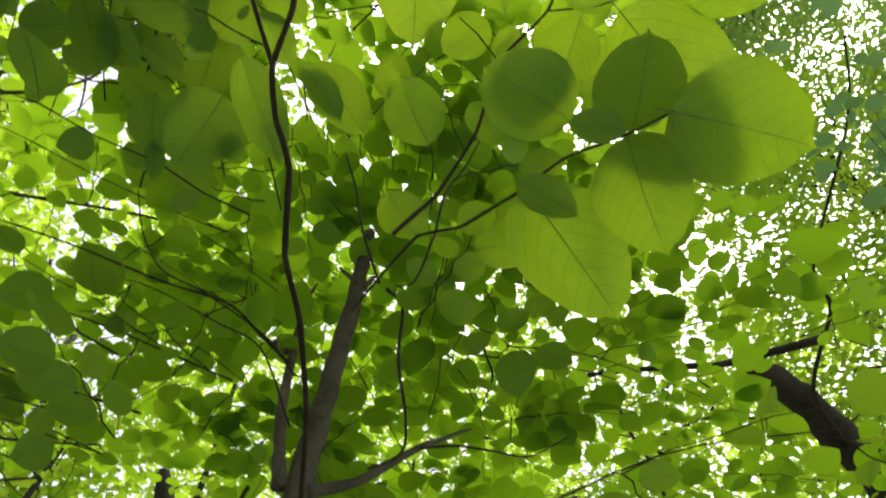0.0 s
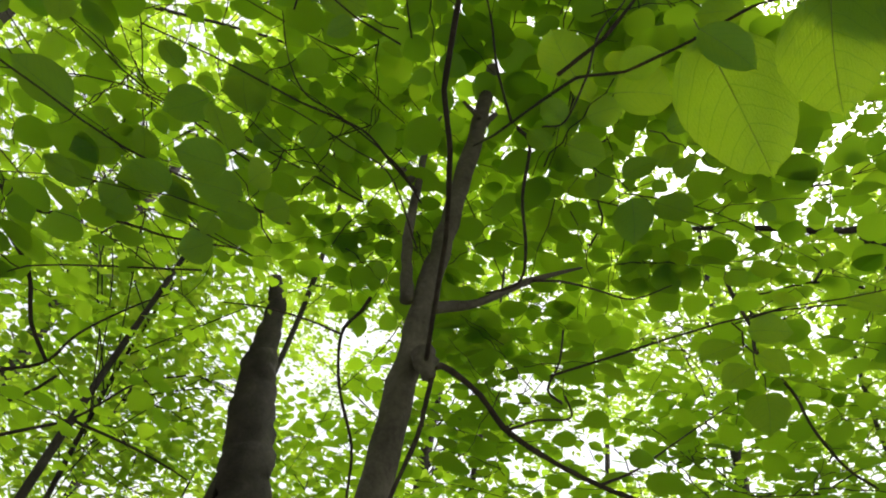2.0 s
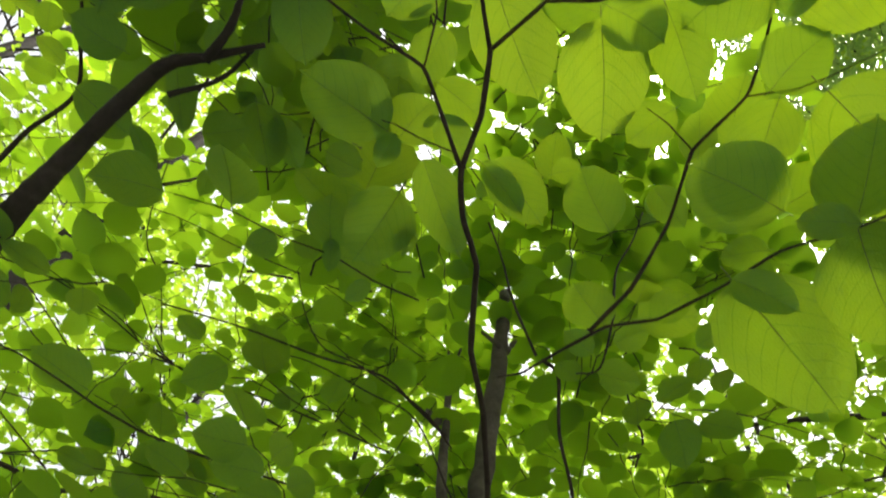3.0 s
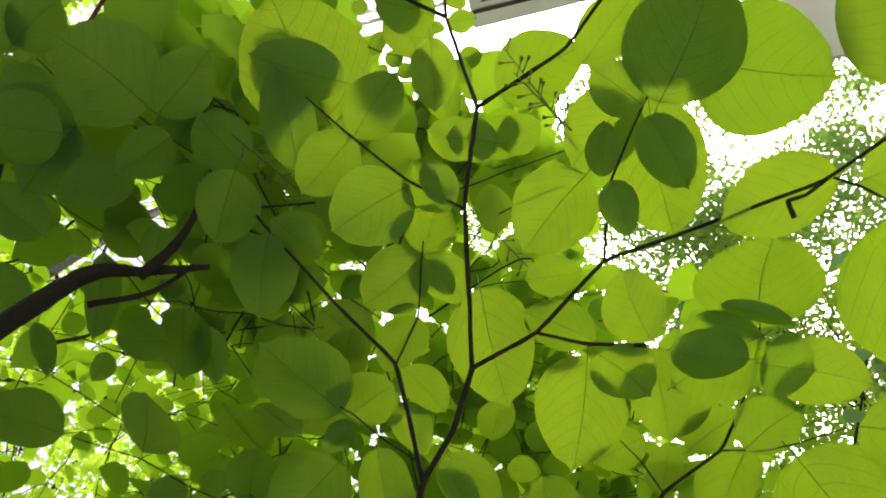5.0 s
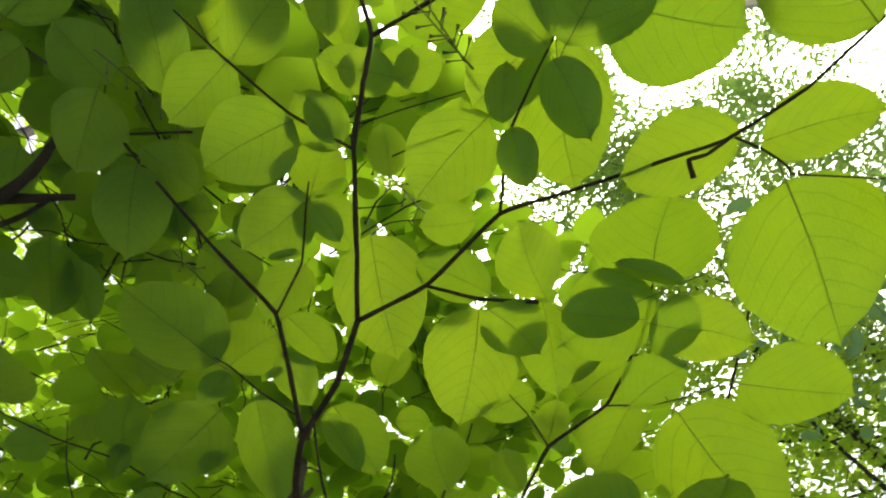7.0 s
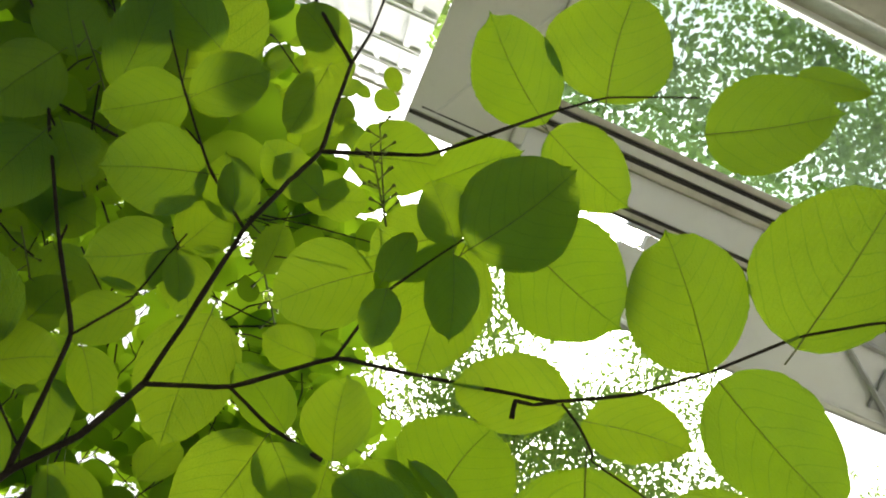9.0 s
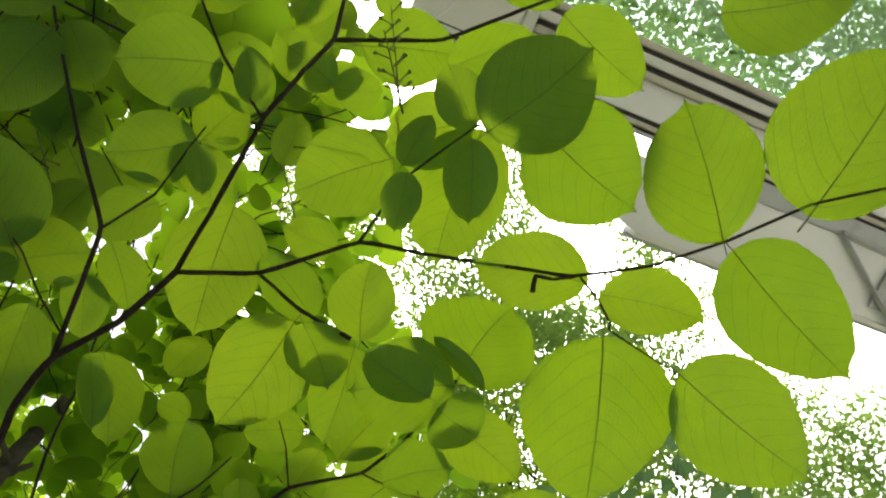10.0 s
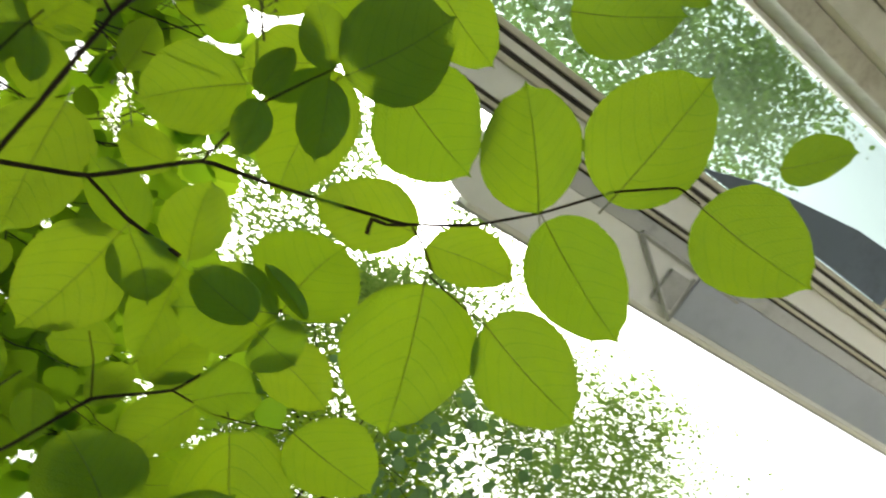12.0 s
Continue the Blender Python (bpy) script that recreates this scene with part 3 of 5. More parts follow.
limb([(-0.912, -0.055, 2.590), (-0.942, -0.024, 2.714), (-0.974, -0.013, 2.934), (-0.996, 0.051, 3.265)], 0.003, 0.0015, TWIG, tree, "branch", 8, 20)
limb([(-1.156, 0.219, 2.994), (-1.141, 0.263, 3.144), (-1.128, 0.295, 3.400), (-1.154, 0.226, 3.708)], 0.005, 0.003, TWIG, tree, "branch", 8, 21)
limb([(-0.644, -0.298, 2.575), (-0.595, -0.350, 2.585), (-0.541, -0.395, 2.589)], 0.003, 0.0036, BROKEN, tree, "branch", 8, 22)

# the long side branch that reaches from the trunk over the path
stem = branch(tree, [(-0.475, 0.900, 2.080), (-0.359, 0.635, 2.130), (-0.308, 0.489, 2.130), (-0.286, 0.393, 2.120), (-0.238, 0.293, 2.126), (-0.233, 0.235, 2.135), (-0.214, 0.186, 2.136), (-0.174, 0.143, 2.143), (-0.144, 0.088, 2.150)], 0.0040, 0.0029)
leader = branch(stem, [(-0.144, 0.088, 2.150), (-0.132, 0.023, 2.169), (-0.119, -0.054, 2.182), (-0.101, -0.103, 2.203), (-0.087, -0.136, 2.233), (-0.092, -0.176, 2.260), (-0.097, -0.226, 2.313)], 0.0023, 0.0019)
top_left = branch(leader, [(-0.097, -0.226, 2.313), (-0.122, -0.245, 2.322), (-0.167, -0.281, 2.346), (-0.210, -0.304, 2.379)], 0.0024, 0.0017)
top_right = branch(leader, [(-0.097, -0.226, 2.313), (-0.092, -0.267, 2.338), (-0.095, -0.327, 2.380), (-0.121, -0.386, 2.400)], 0.0017, 0.0012)
house_side = branch(leader, [(-0.087, -0.136, 2.233), (-0.037, -0.155, 2.223), (0.002, -0.170, 2.218), (0.062, -0.223, 2.226), (0.099, -0.255, 2.255), (0.142, -0.289, 2.255), (0.229, -0.326, 2.255)], 0.0022, 0.0009)
inner_left = branch(leader, [(-0.119, -0.054, 2.182), (-0.165, -0.089, 2.193), (-0.209, -0.142, 2.205), (-0.243, -0.182, 2.231)], 0.0015, 0.0008)
arm = branch(stem, [(-0.144, 0.088, 2.150), (-0.079, 0.066, 2.148), (-0.010, 0.008, 2.139), (0.042, -0.002, 2.129), (0.091, -0.016, 2.112), (0.153, -0.035, 2.087), (0.200, -0.067, 2.069), (0.243, -0.106, 2.061), (0.280, -0.153, 2.046), (0.320, -0.186, 2.027), (0.329, -0.182, 2.004)], 0.0022, 0.0009)
broken_twig = branch(arm, [(-0.079, 0.066, 2.148), (-0.057, 0.074, 2.141), (-0.037, 0.081, 2.135), (0.010, 0.086, 2.121)], 0.0015, 0.0020)
arm_up = branch(arm, [(-0.010, 0.008, 2.139), (-0.002, -0.019, 2.148), (0.009, -0.053, 2.158), (0.037, -0.094, 2.165), (0.061, -0.128, 2.168)], 0.0015, 0.0008)
branch(arm, [(0.154, -0.035, 2.087), (0.137, -0.028, 2.084), (0.123, -0.026, 2.085), (0.123, -0.015, 2.076)], 0.0012, 0.0021)
arm_low = branch(arm, [(0.157, -0.037, 2.083), (0.174, -0.027, 2.075), (0.188, -0.014, 2.066), (0.188, -0.009, 2.065), (0.260, 0.008, 2.066)], 0.0011, 0.0007)
left_arm = branch(stem, [(-0.214, 0.186, 2.136), (-0.215, 0.125, 2.160), (-0.218, 0.083, 2.184), (-0.275, 0.031, 2.245), (-0.353, -0.057, 2.328), (-0.402, -0.116, 2.397), (-0.500, -0.183, 2.475), (-0.555, -0.229, 2.515)], 0.0025, 0.0011)
branch(left_arm, [(-0.361, -0.074, 2.342), (-0.331, -0.070, 2.342), (-0.286, -0.067, 2.324)], 0.0015, 0.0015)
left_up = branch(left_arm, [(-0.218, 0.083, 2.184), (-0.185, 0.041, 2.188), (-0.172, -0.006, 2.201), (-0.165, -0.027, 2.206)], 0.0012, 0.0007)
left_low = branch(left_arm, [(-0.218, 0.169, 2.148), (-0.246, 0.149, 2.162), (-0.273, 0.127, 2.182), (-0.287, 0.120, 2.191)], 0.0011, 0.0007)
fore = branch(stem, [(-0.141, 0.369, 2.060), (-0.091, 0.354, 2.090), (-0.063, 0.335, 2.110), (-0.033, 0.312, 2.130), (0.006, 0.247, 2.135), (0.065, 0.214, 2.135), (0.086, 0.183, 2.140), (0.103, 0.145, 2.140), (0.114, 0.101, 2.140)], 0.0024, 0.0010)
fore_side = branch(fore, [(0.065, 0.214, 2.135), (0.107, 0.223, 2.135), (0.134, 0.222, 2.135), (0.182, 0.215, 2.135)], 0.0009, 0.0005)
fore_spur = branch(fore, [(0.006, 0.247, 2.135), (-0.007, 0.219, 2.150), (-0.021, 0.200, 2.160)], 0.0009, 0.0005)
low_arm = branch(tree, [(-0.485, 0.910, 2.780), (-0.335, 0.679, 2.450), (-0.211, 0.514, 2.250), (-0.129, 0.408, 2.120), (-0.075, 0.394, 2.085), (-0.007, 0.359, 2.060), (0.043, 0.326, 2.040), (0.100, 0.306, 2.010), (0.135, 0.288, 1.990)], 0.0025, 0.0010)

# leaves of the branch, spray by spray
leaf(arm, (0.176, -0.029, 2.109), (0.075, -0.016, 2.109), 0.68)
leaf(arm_low, (0.181, -0.028, 2.091), (0.277, -0.037, 2.091), 0.62)
leaf(arm_low, (0.193, 0.001, 2.078), (0.241, 0.148, 2.078), 0.84)
leaf(arm_low, (0.257, 0.005, 2.061), (0.406, 0.055, 2.061), 0.63)
leaf(arm, (0.247, -0.101, 2.057), (0.386, -0.040, 2.057), 0.60)
leaf(arm, (0.282, -0.144, 2.045), (0.288, -0.274, 2.045), 1.01)
leaf(arm, (0.237, -0.104, 2.056), (0.156, -0.186, 2.056), 0.77)
leaf(arm, (0.331, -0.180, 2.002), (0.483, -0.179, 2.002), 0.64)
leaf(arm, (0.467, -0.267, 2.095), (0.537, -0.330, 2.095), 0.58)
leaf(arm_up, (0.104, -0.136, 2.198), (0.227, -0.092, 2.198), 0.90)
leaf(arm_up, (0.078, -0.113, 2.212), (0.124, -0.212, 2.212), 0.81)
leaf(house_side, (0.098, -0.242, 2.258), (0.006, -0.316, 2.258), 0.73)
leaf(house_side, (0.147, -0.285, 2.264), (0.126, -0.393, 2.264), 1.24)
leaf(house_side, (0.251, -0.297, 2.259), (0.371, -0.372, 2.259), 0.72)
leaf(house_side, (0.326, -0.394, 2.282), (0.412, -0.410, 2.282), 0.40)
leaf(house_side, (0.101, -0.235, 2.242), (0.203, -0.199, 2.242), 0.71)
leaf(arm_up, (0.057, -0.112, 2.148), (0.112, -0.205, 2.148), 0.90)
leaf(house_side, (0.020, -0.151, 2.250), (0.088, -0.210, 2.250), 0.59)
leaf(house_side, (-0.063, -0.141, 2.289), (0.031, -0.167, 2.289), 0.79)
leaf(arm_up, (0.047, -0.111, 2.159), (0.006, -0.152, 2.159), 0.78)
leaf(arm_up, (0.048, -0.103, 2.154), (0.073, -0.033, 2.154), 0.65)
leaf(arm_up, (0.062, -0.112, 2.197), (0.065, 0.020, 2.197), 0.72)
leaf(arm_up, (0.001, -0.063, 2.141), (0.009, -0.111, 2.141), 0.59)
leaf(arm_up, (0.055, -0.116, 2.209), (-0.015, -0.064, 2.209), 0.84)
leaf(arm_up, (0.006, -0.061, 2.132), (0.012, -0.011, 2.132), 0.68)
leaf(arm_up, (-0.006, -0.061, 2.178), (-0.077, -0.003, 2.178), 0.89)
leaf(fore, (0.118, 0.108, 2.150), (0.138, 0.019, 2.150), 1.28)
leaf(fore, (0.133, 0.091, 2.115), (0.070, 0.055, 2.115), 0.26)
leaf(fore, (0.084, 0.101, 2.090), (0.018, 0.077, 2.090), 0.69)
leaf(fore, (0.096, 0.113, 2.100), (0.140, 0.127, 2.100), 1.34)
leaf(fore, (0.109, 0.098, 2.120), (0.021, 0.129, 2.120), 0.95)
leaf(fore, (0.123, 0.145, 2.145), (0.212, 0.183, 2.145), 0.67)
leaf(fore_side, (0.084, 0.214, 2.130), (0.141, 0.179, 2.130), 1.09)
leaf(fore_side, (0.183, 0.205, 2.120), (0.293, 0.237, 2.120), 0.82)
leaf(fore_side, (0.130, 0.232, 2.130), (0.231, 0.402, 2.130), 0.61)
leaf(fore, (0.097, 0.235, 2.160), (0.051, 0.309, 2.160), 0.83)
leaf(broken_twig, (0.022, 0.100, 2.154), (0.005, 0.022, 2.154), 0.76)
leaf(broken_twig, (-0.038, 0.099, 2.151), (-0.073, 0.214, 2.151), 0.74)
leaf(broken_twig, (-0.032, 0.085, 2.121), (0.007, 0.136, 2.121), 0.88)
leaf(broken_twig, (0.020, 0.108, 2.159), (0.024, 0.210, 2.159), 0.57)
leaf(fore_spur, (0.012, 0.281, 2.175), (0.027, 0.222, 2.175), 0.64)
leaf(fore_spur, (0.007, 0.218, 2.185), (-0.050, 0.236, 2.185), 0.84)
leaf(stem, (-0.122, 0.032, 2.205), (-0.122, 0.164, 2.205), 0.68)
leaf(stem, (-0.021, 0.116, 2.210), (-0.088, 0.065, 2.210), 0.63)
leaf(leader, (-0.095, -0.015, 2.216), (-0.092, -0.067, 2.216), 0.71)
leaf(leader, (-0.074, -0.098, 2.229), (-0.124, -0.116, 2.229), 0.79)
leaf(leader, (-0.074, -0.095, 2.234), (-0.030, -0.110, 2.234), 0.86)
leaf(leader, (-0.022, 0.050, 2.241), (-0.078, 0.045, 2.241), 0.80)
leaf(stem, (-0.096, 0.339, 2.203), (-0.103, 0.248, 2.203), 0.77)
leaf(stem, (-0.197, 0.214, 2.217), (-0.167, 0.311, 2.217), 0.64)
leaf(stem, (-0.201, 0.202, 2.186), (-0.179, 0.276, 2.186), 0.45)
leaf(stem, (-0.139, 0.260, 2.233), (-0.102, 0.267, 2.233), 0.90)
leaf(fore, (0.084, 0.367, 2.190), (0.148, 0.340, 2.190), 1.05)
leaf(fore, (-0.037, 0.306, 2.210), (-0.016, 0.366, 2.210), 0.61)
leaf(inner_left, (-0.165, -0.083, 2.201), (-0.249, -0.055, 2.201), 0.88)
leaf(inner_left, (-0.131, -0.061, 2.184), (-0.147, -0.104, 2.184), 0.64)
leaf(inner_left, (-0.170, -0.008, 2.225), (-0.142, -0.059, 2.225), 0.90)
leaf(left_up, (-0.169, -0.012, 2.207), (-0.240, 0.025, 2.207), 0.82)
leaf(left_up, (-0.165, -0.013, 2.191), (-0.148, 0.029, 2.191), 0.60)
leaf(left_up, (-0.170, -0.007, 2.221), (-0.139, 0.050, 2.221), 0.76)
leaf(inner_left, (-0.132, -0.050, 2.210), (-0.159, -0.106, 2.210), 0.79)
leaf(left_arm, (-0.305, 0.002, 2.341), (-0.345, -0.061, 2.341), 1.02)
leaf(left_up, (-0.184, 0.035, 2.197), (-0.217, 0.033, 2.197), 0.35)
leaf(left_up, (-0.152, -0.020, 2.190), (-0.131, -0.029, 2.190), 0.36)
leaf(left_up, (-0.190, 0.059, 2.229), (-0.243, 0.107, 2.229), 0.74)
leaf(left_low, (-0.293, 0.137, 2.211), (-0.351, 0.037, 2.211), 0.80)
leaf(left_low, (-0.294, 0.157, 2.235), (-0.232, 0.127, 2.235), 0.95)
leaf(left_low, (-0.279, 0.139, 2.191), (-0.316, 0.167, 2.191), 0.64)
leaf(left_low, (-0.222, 0.112, 2.234), (-0.188, 0.173, 2.234), 0.71)
leaf(left_low, (-0.234, 0.145, 2.221), (-0.219, 0.210, 2.221), 0.65)
leaf(left_low, (-0.241, 0.140, 2.171), (-0.222, 0.131, 2.171), 0.46)
leaf(left_low, (-0.265, 0.180, 2.201), (-0.272, 0.310, 2.201), 0.45)
leaf(left_low, (-0.330, 0.228, 2.267), (-0.431, 0.295, 2.267), 0.79)
leaf(left_low, (-0.401, 0.147, 2.280), (-0.366, 0.187, 2.280), 0.95)
leaf(left_low, (-0.465, 0.269, 2.302), (-0.492, 0.316, 2.302), 0.53)
leaf(left_low, (-0.339, 0.281, 2.275), (-0.369, 0.315, 2.275), 0.63)
leaf(left_arm, (-0.338, -0.050, 2.294), (-0.377, 0.043, 2.294), 0.74)
leaf(left_arm, (-0.335, -0.061, 2.314), (-0.293, -0.010, 2.314), 0.80)
leaf(left_arm, (-0.368, -0.122, 2.338), (-0.416, -0.043, 2.338), 0.87)
leaf(top_left, (-0.277, -0.114, 2.257), (-0.269, -0.220, 2.257), 0.52)
leaf(left_arm, (-0.469, -0.203, 2.419), (-0.376, -0.264, 2.419), 0.68)
leaf(left_arm, (-0.483, -0.214, 2.431), (-0.562, -0.322, 2.431), 1.05)
leaf(left_arm, (-0.614, -0.210, 2.454), (-0.715, -0.255, 2.454), 0.89)
leaf(left_arm, (-0.471, -0.174, 2.440), (-0.558, -0.146, 2.440), 0.71)
leaf(left_arm, (-0.552, -0.143, 2.472), (-0.662, -0.127, 2.472), 0.68)
leaf(left_arm, (-0.375, -0.122, 2.393), (-0.410, -0.194, 2.393), 0.93)
leaf(left_arm, (-0.558, -0.055, 2.509), (-0.590, 0.010, 2.509), 0.79)
leaf(left_arm, (-0.627, -0.041, 2.469), (-0.688, 0.079, 2.469), 0.41)
leaf(left_arm, (-0.672, 0.089, 2.488), (-0.589, 0.108, 2.488), 0.81)
leaf(left_arm, (-0.757, 0.030, 2.459), (-0.771, 0.116, 2.459), 0.44)
leaf(left_arm, (-0.587, 0.082, 2.547), (-0.623, 0.197, 2.547), 0.74)
leaf(left_arm, (-0.571, 0.115, 2.547), (-0.577, 0.218, 2.547), 0.54)
leaf(left_arm, (-0.558, 0.294, 2.573), (-0.501, 0.329, 2.573), 0.92)
leaf(top_left, (-0.246, -0.146, 2.326), (-0.269, -0.293, 2.326), 0.97)
leaf(top_left, (-0.211, -0.187, 2.277), (-0.297, -0.236, 2.277), 0.62)
leaf(inner_left, (-0.209, -0.135, 2.234), (-0.152, -0.185, 2.234), 0.74)
leaf(inner_left, (-0.209, -0.137, 2.225), (-0.272, -0.095, 2.225), 0.80)
leaf(top_left, (-0.108, -0.230, 2.334), (-0.168, -0.262, 2.334), 0.81)
leaf(top_right, (-0.118, -0.212, 2.320), (-0.130, -0.134, 2.320), 0.64)
leaf(leader, (-0.092, -0.090, 2.252), (-0.042, -0.110, 2.252), 0.82)
leaf(leader, (-0.093, -0.095, 2.262), (-0.142, -0.124, 2.262), 0.79)
leaf(top_right, (-0.110, -0.229, 2.364), (-0.170, -0.267, 2.364), 0.79)
leaf(top_right, (-0.118, -0.118, 2.355), (-0.121, -0.202, 2.355), 0.54)
leaf(stem, (0.081, 0.363, 2.383), (0.120, 0.267, 2.383), 0.81)
leaf(left_arm, (-0.336, 0.187, 2.385), (-0.297, 0.107, 2.385), 0.68)
leaf(stem, (-0.163, 0.341, 2.429), (-0.130, 0.269, 2.429), 0.69)
leaf(stem, (-0.341, 0.085, 2.408), (-0.291, 0.164, 2.408), 0.84)
leaf(fore, (0.101, 0.398, 2.400), (0.180, 0.353, 2.400), 0.92)
leaf(leader, (-0.021, 0.033, 2.429), (-0.000, -0.039, 2.429), 0.74)
# sprays further out on both sides
leaf(left_arm, (-0.650, -0.216, 2.558), (-0.804, -0.254, 2.558), 0.85)
leaf(left_arm, (-0.708, -0.346, 2.600), (-0.762, -0.432, 2.600), 0.8)
leaf(left_arm, (-0.723, -0.350, 2.599), (-0.627, -0.394, 2.599), 0.8)
leaf(left_arm, (-0.852, -0.221, 2.580), (-0.772, -0.332, 2.580), 0.8)
leaf(left_arm, (-0.652, -0.218, 2.558), (-0.762, -0.142, 2.558), 0.8)
leaf(left_arm, (-0.757, -0.076, 2.548), (-0.808, -0.161, 2.548), 0.85)
leaf(left_arm, (-0.857, -0.057, 2.520), (-0.809, 0.051, 2.520), 0.8)
leaf(left_arm, (-0.677, -0.286, 2.580), (-0.764, -0.296, 2.580), 0.7)
leaf(low_arm, (0.131, 0.287, 1.990), (0.242, 0.348, 1.990), 0.88)
leaf(low_arm, (0.058, 0.301, 2.060), (-0.010, 0.225, 2.060), 0.85)
leaf(low_arm, (0.110, 0.323, 2.050), (0.136, 0.232, 2.050), 0.9)
leaf(low_arm, (0.100, 0.311, 2.020), (0.118, 0.442, 2.020), 0.72)
leaf(low_arm, (0.096, 0.295, 1.995), (0.048, 0.274, 1.995), 0.6)
leaf(low_arm, (0.001, 0.351, 2.050), (0.063, 0.524, 2.050), 0.62)
leaf(low_arm, (-0.003, 0.328, 2.020), (0.044, 0.378, 2.020), 0.55)
leaf(low_arm, (0.046, 0.359, 2.100), (-0.002, 0.351, 2.100), 0.8)
leaf(low_arm, (-0.080, 0.417, 2.120), (-0.035, 0.393, 2.120), 0.8)
leaf(low_arm, (-0.132, 0.422, 2.140), (-0.149, 0.351, 2.140), 0.8)

# a higher twig with small leaves beside the house corner
high_twig = branch(tree, [(-0.347, -0.253, 2.835), (-0.288, -0.269, 2.886), (-0.230, -0.226, 2.988), (-0.162, -0.199, 3.074), (-0.078, -0.184, 3.126)], 0.0017, 0.0010)
leaf(high_twig, (-0.238, -0.217, 3.038), (-0.194, -0.207, 3.021), 0.76, -5)
leaf(high_twig, (-0.131, -0.166, 3.042), (-0.137, -0.228, 3.044), 0.9, -11)
leaf(high_twig, (-0.141, -0.268, 3.261), (-0.099, -0.258, 3.274), 0.7, 15)
leaf(high_twig, (-0.084, -0.331, 3.182), (-0.042, -0.288, 3.191), 0.73, 18)
leaf(high_twig, (-0.091, -0.265, 3.179), (-0.025, -0.258, 3.179), 0.84, -16)
leaf(high_twig, (-0.082, -0.184, 3.239), (-0.026, -0.177, 3.241), 0.96, -10)
leaf(high_twig, (-0.143, -0.142, 3.228), (-0.212, -0.143, 3.228), 0.94, -4)
leaf(high_twig, (-0.230, -0.272, 3.079), (-0.268, -0.232, 3.093), 0.68, -23)
leaf(high_twig, (-0.209, -0.114, 3.135), (-0.246, -0.128, 3.134), 0.72, -8)
leaf(high_twig, (-0.112, -0.177, 3.033), (-0.068, -0.130, 3.038), 0.77, -11)
leaf(high_twig, (-0.161, -0.259, 3.161), (-0.184, -0.304, 3.177), 0.74, -20)
leaf(high_twig, (-0.219, -0.200, 3.156), (-0.197, -0.165, 3.145), 0.9, -8)
leaf(high_twig, (-0.251, -0.206, 3.193), (-0.290, -0.178, 3.209), 0.64, 23)
leaf(high_twig, (-0.162, -0.230, 3.070), (-0.120, -0.269, 3.089), 0.63, 14)
leaf(high_twig, (-0.166, -0.095, 3.221), (-0.127, -0.134, 3.213), 0.84, -15)
leaf(high_twig, (-0.342, -0.324, 3.281), (-0.291, -0.301, 3.274), 0.76, -25)
leaf(high_twig, (-0.283, -0.345, 3.100), (-0.252, -0.322, 3.092), 0.9, -20)
leaf(high_twig, (-0.265, -0.265, 3.008), (-0.298, -0.215, 2.990), 0.69, -17)
leaf(high_twig, (-0.286, -0.173, 3.125), (-0.235, -0.145, 3.115), 0.63, 25)
leaf(high_twig, (-0.159, -0.113, 3.095), (-0.202, -0.103, 3.115), 0.9, -1)
leaf(high_twig, (-0.280, -0.195, 3.111), (-0.302, -0.158, 3.101), 0.63, 19)
leaf(high_twig, (-0.285, -0.223, 3.069), (-0.336, -0.197, 3.059), 0.63, -15)
leaf(high_twig, (-0.193, -0.067, 2.982), (-0.183, -0.106, 2.998), 0.67, 3)
leaf(high_twig, (-0.105, -0.189, 3.177), (-0.143, -0.128, 3.189), 0.94, 12)

# a leafy twig against the pale sky
small_twig = branch(tree, [(-0.508, -0.122, 2.732), (-0.613, -0.206, 2.846), (-0.757, -0.323, 2.946), (-0.917, -0.437, 3.049), (-1.078, -0.515, 3.100)], 0.0017, 0.0008)


def leaf_cluster(parent, path, count, spread, size, seed):
    """Small leaves crowding along a twig, thinning towards its end."""
    r = random.Random(seed)
    for _ in range(count):
        f = (len(path) - 1) * r.random() ** 1.15
        i = min(len(path) - 2, int(f))
        p = [path[i][k] + (path[i + 1][k] - path[i][k]) * (f - i) + r.gauss(0, spread[k]) for k in range(3)]
        turn, ln = r.uniform(0, 2 * math.pi), size * r.uniform(0.7, 1.4)
        tip = (p[0] + ln * math.cos(turn), p[1] + ln * math.sin(turn), p[2] + r.uniform(-0.02, 0.02))
        leaf(parent, p, tip, r.uniform(0.64, 0.97), r.uniform(-25, 25))


leaf_cluster(small_twig, [(-0.62, -0.18, 2.82), (-0.80, -0.26, 2.92), (-0.96, -0.33, 2.99), (-1.14, -0.42, 3.07), (-1.42, -0.52, 3.18)], 160, (0.10, 0.12, 0.08), 0.058, 12)

# thin bare twigs between the leaves
bare_twig = branch(leader, [(-0.118, -0.058, 2.257), (-0.075, -0.066, 2.252), (-0.002, -0.075, 2.249)], 0.0009, 0.0005)
bare_twig = branch(leader, [(-0.236, -0.003, 2.247), (-0.203, -0.010, 2.249), (-0.174, -0.011, 2.252)], 0.0012, 0.0011)
bare_twig = branch(leader, [(-0.267, 0.039, 2.279), (-0.238, 0.069, 2.276), (-0.220, 0.087, 2.281)], 0.0008, 0.0005)
bare_twig = branch(leader, [(-0.021, -0.053, 2.192), (-0.062, -0.045, 2.198), (-0.089, -0.037, 2.202)], 0.0009, 0.0006)

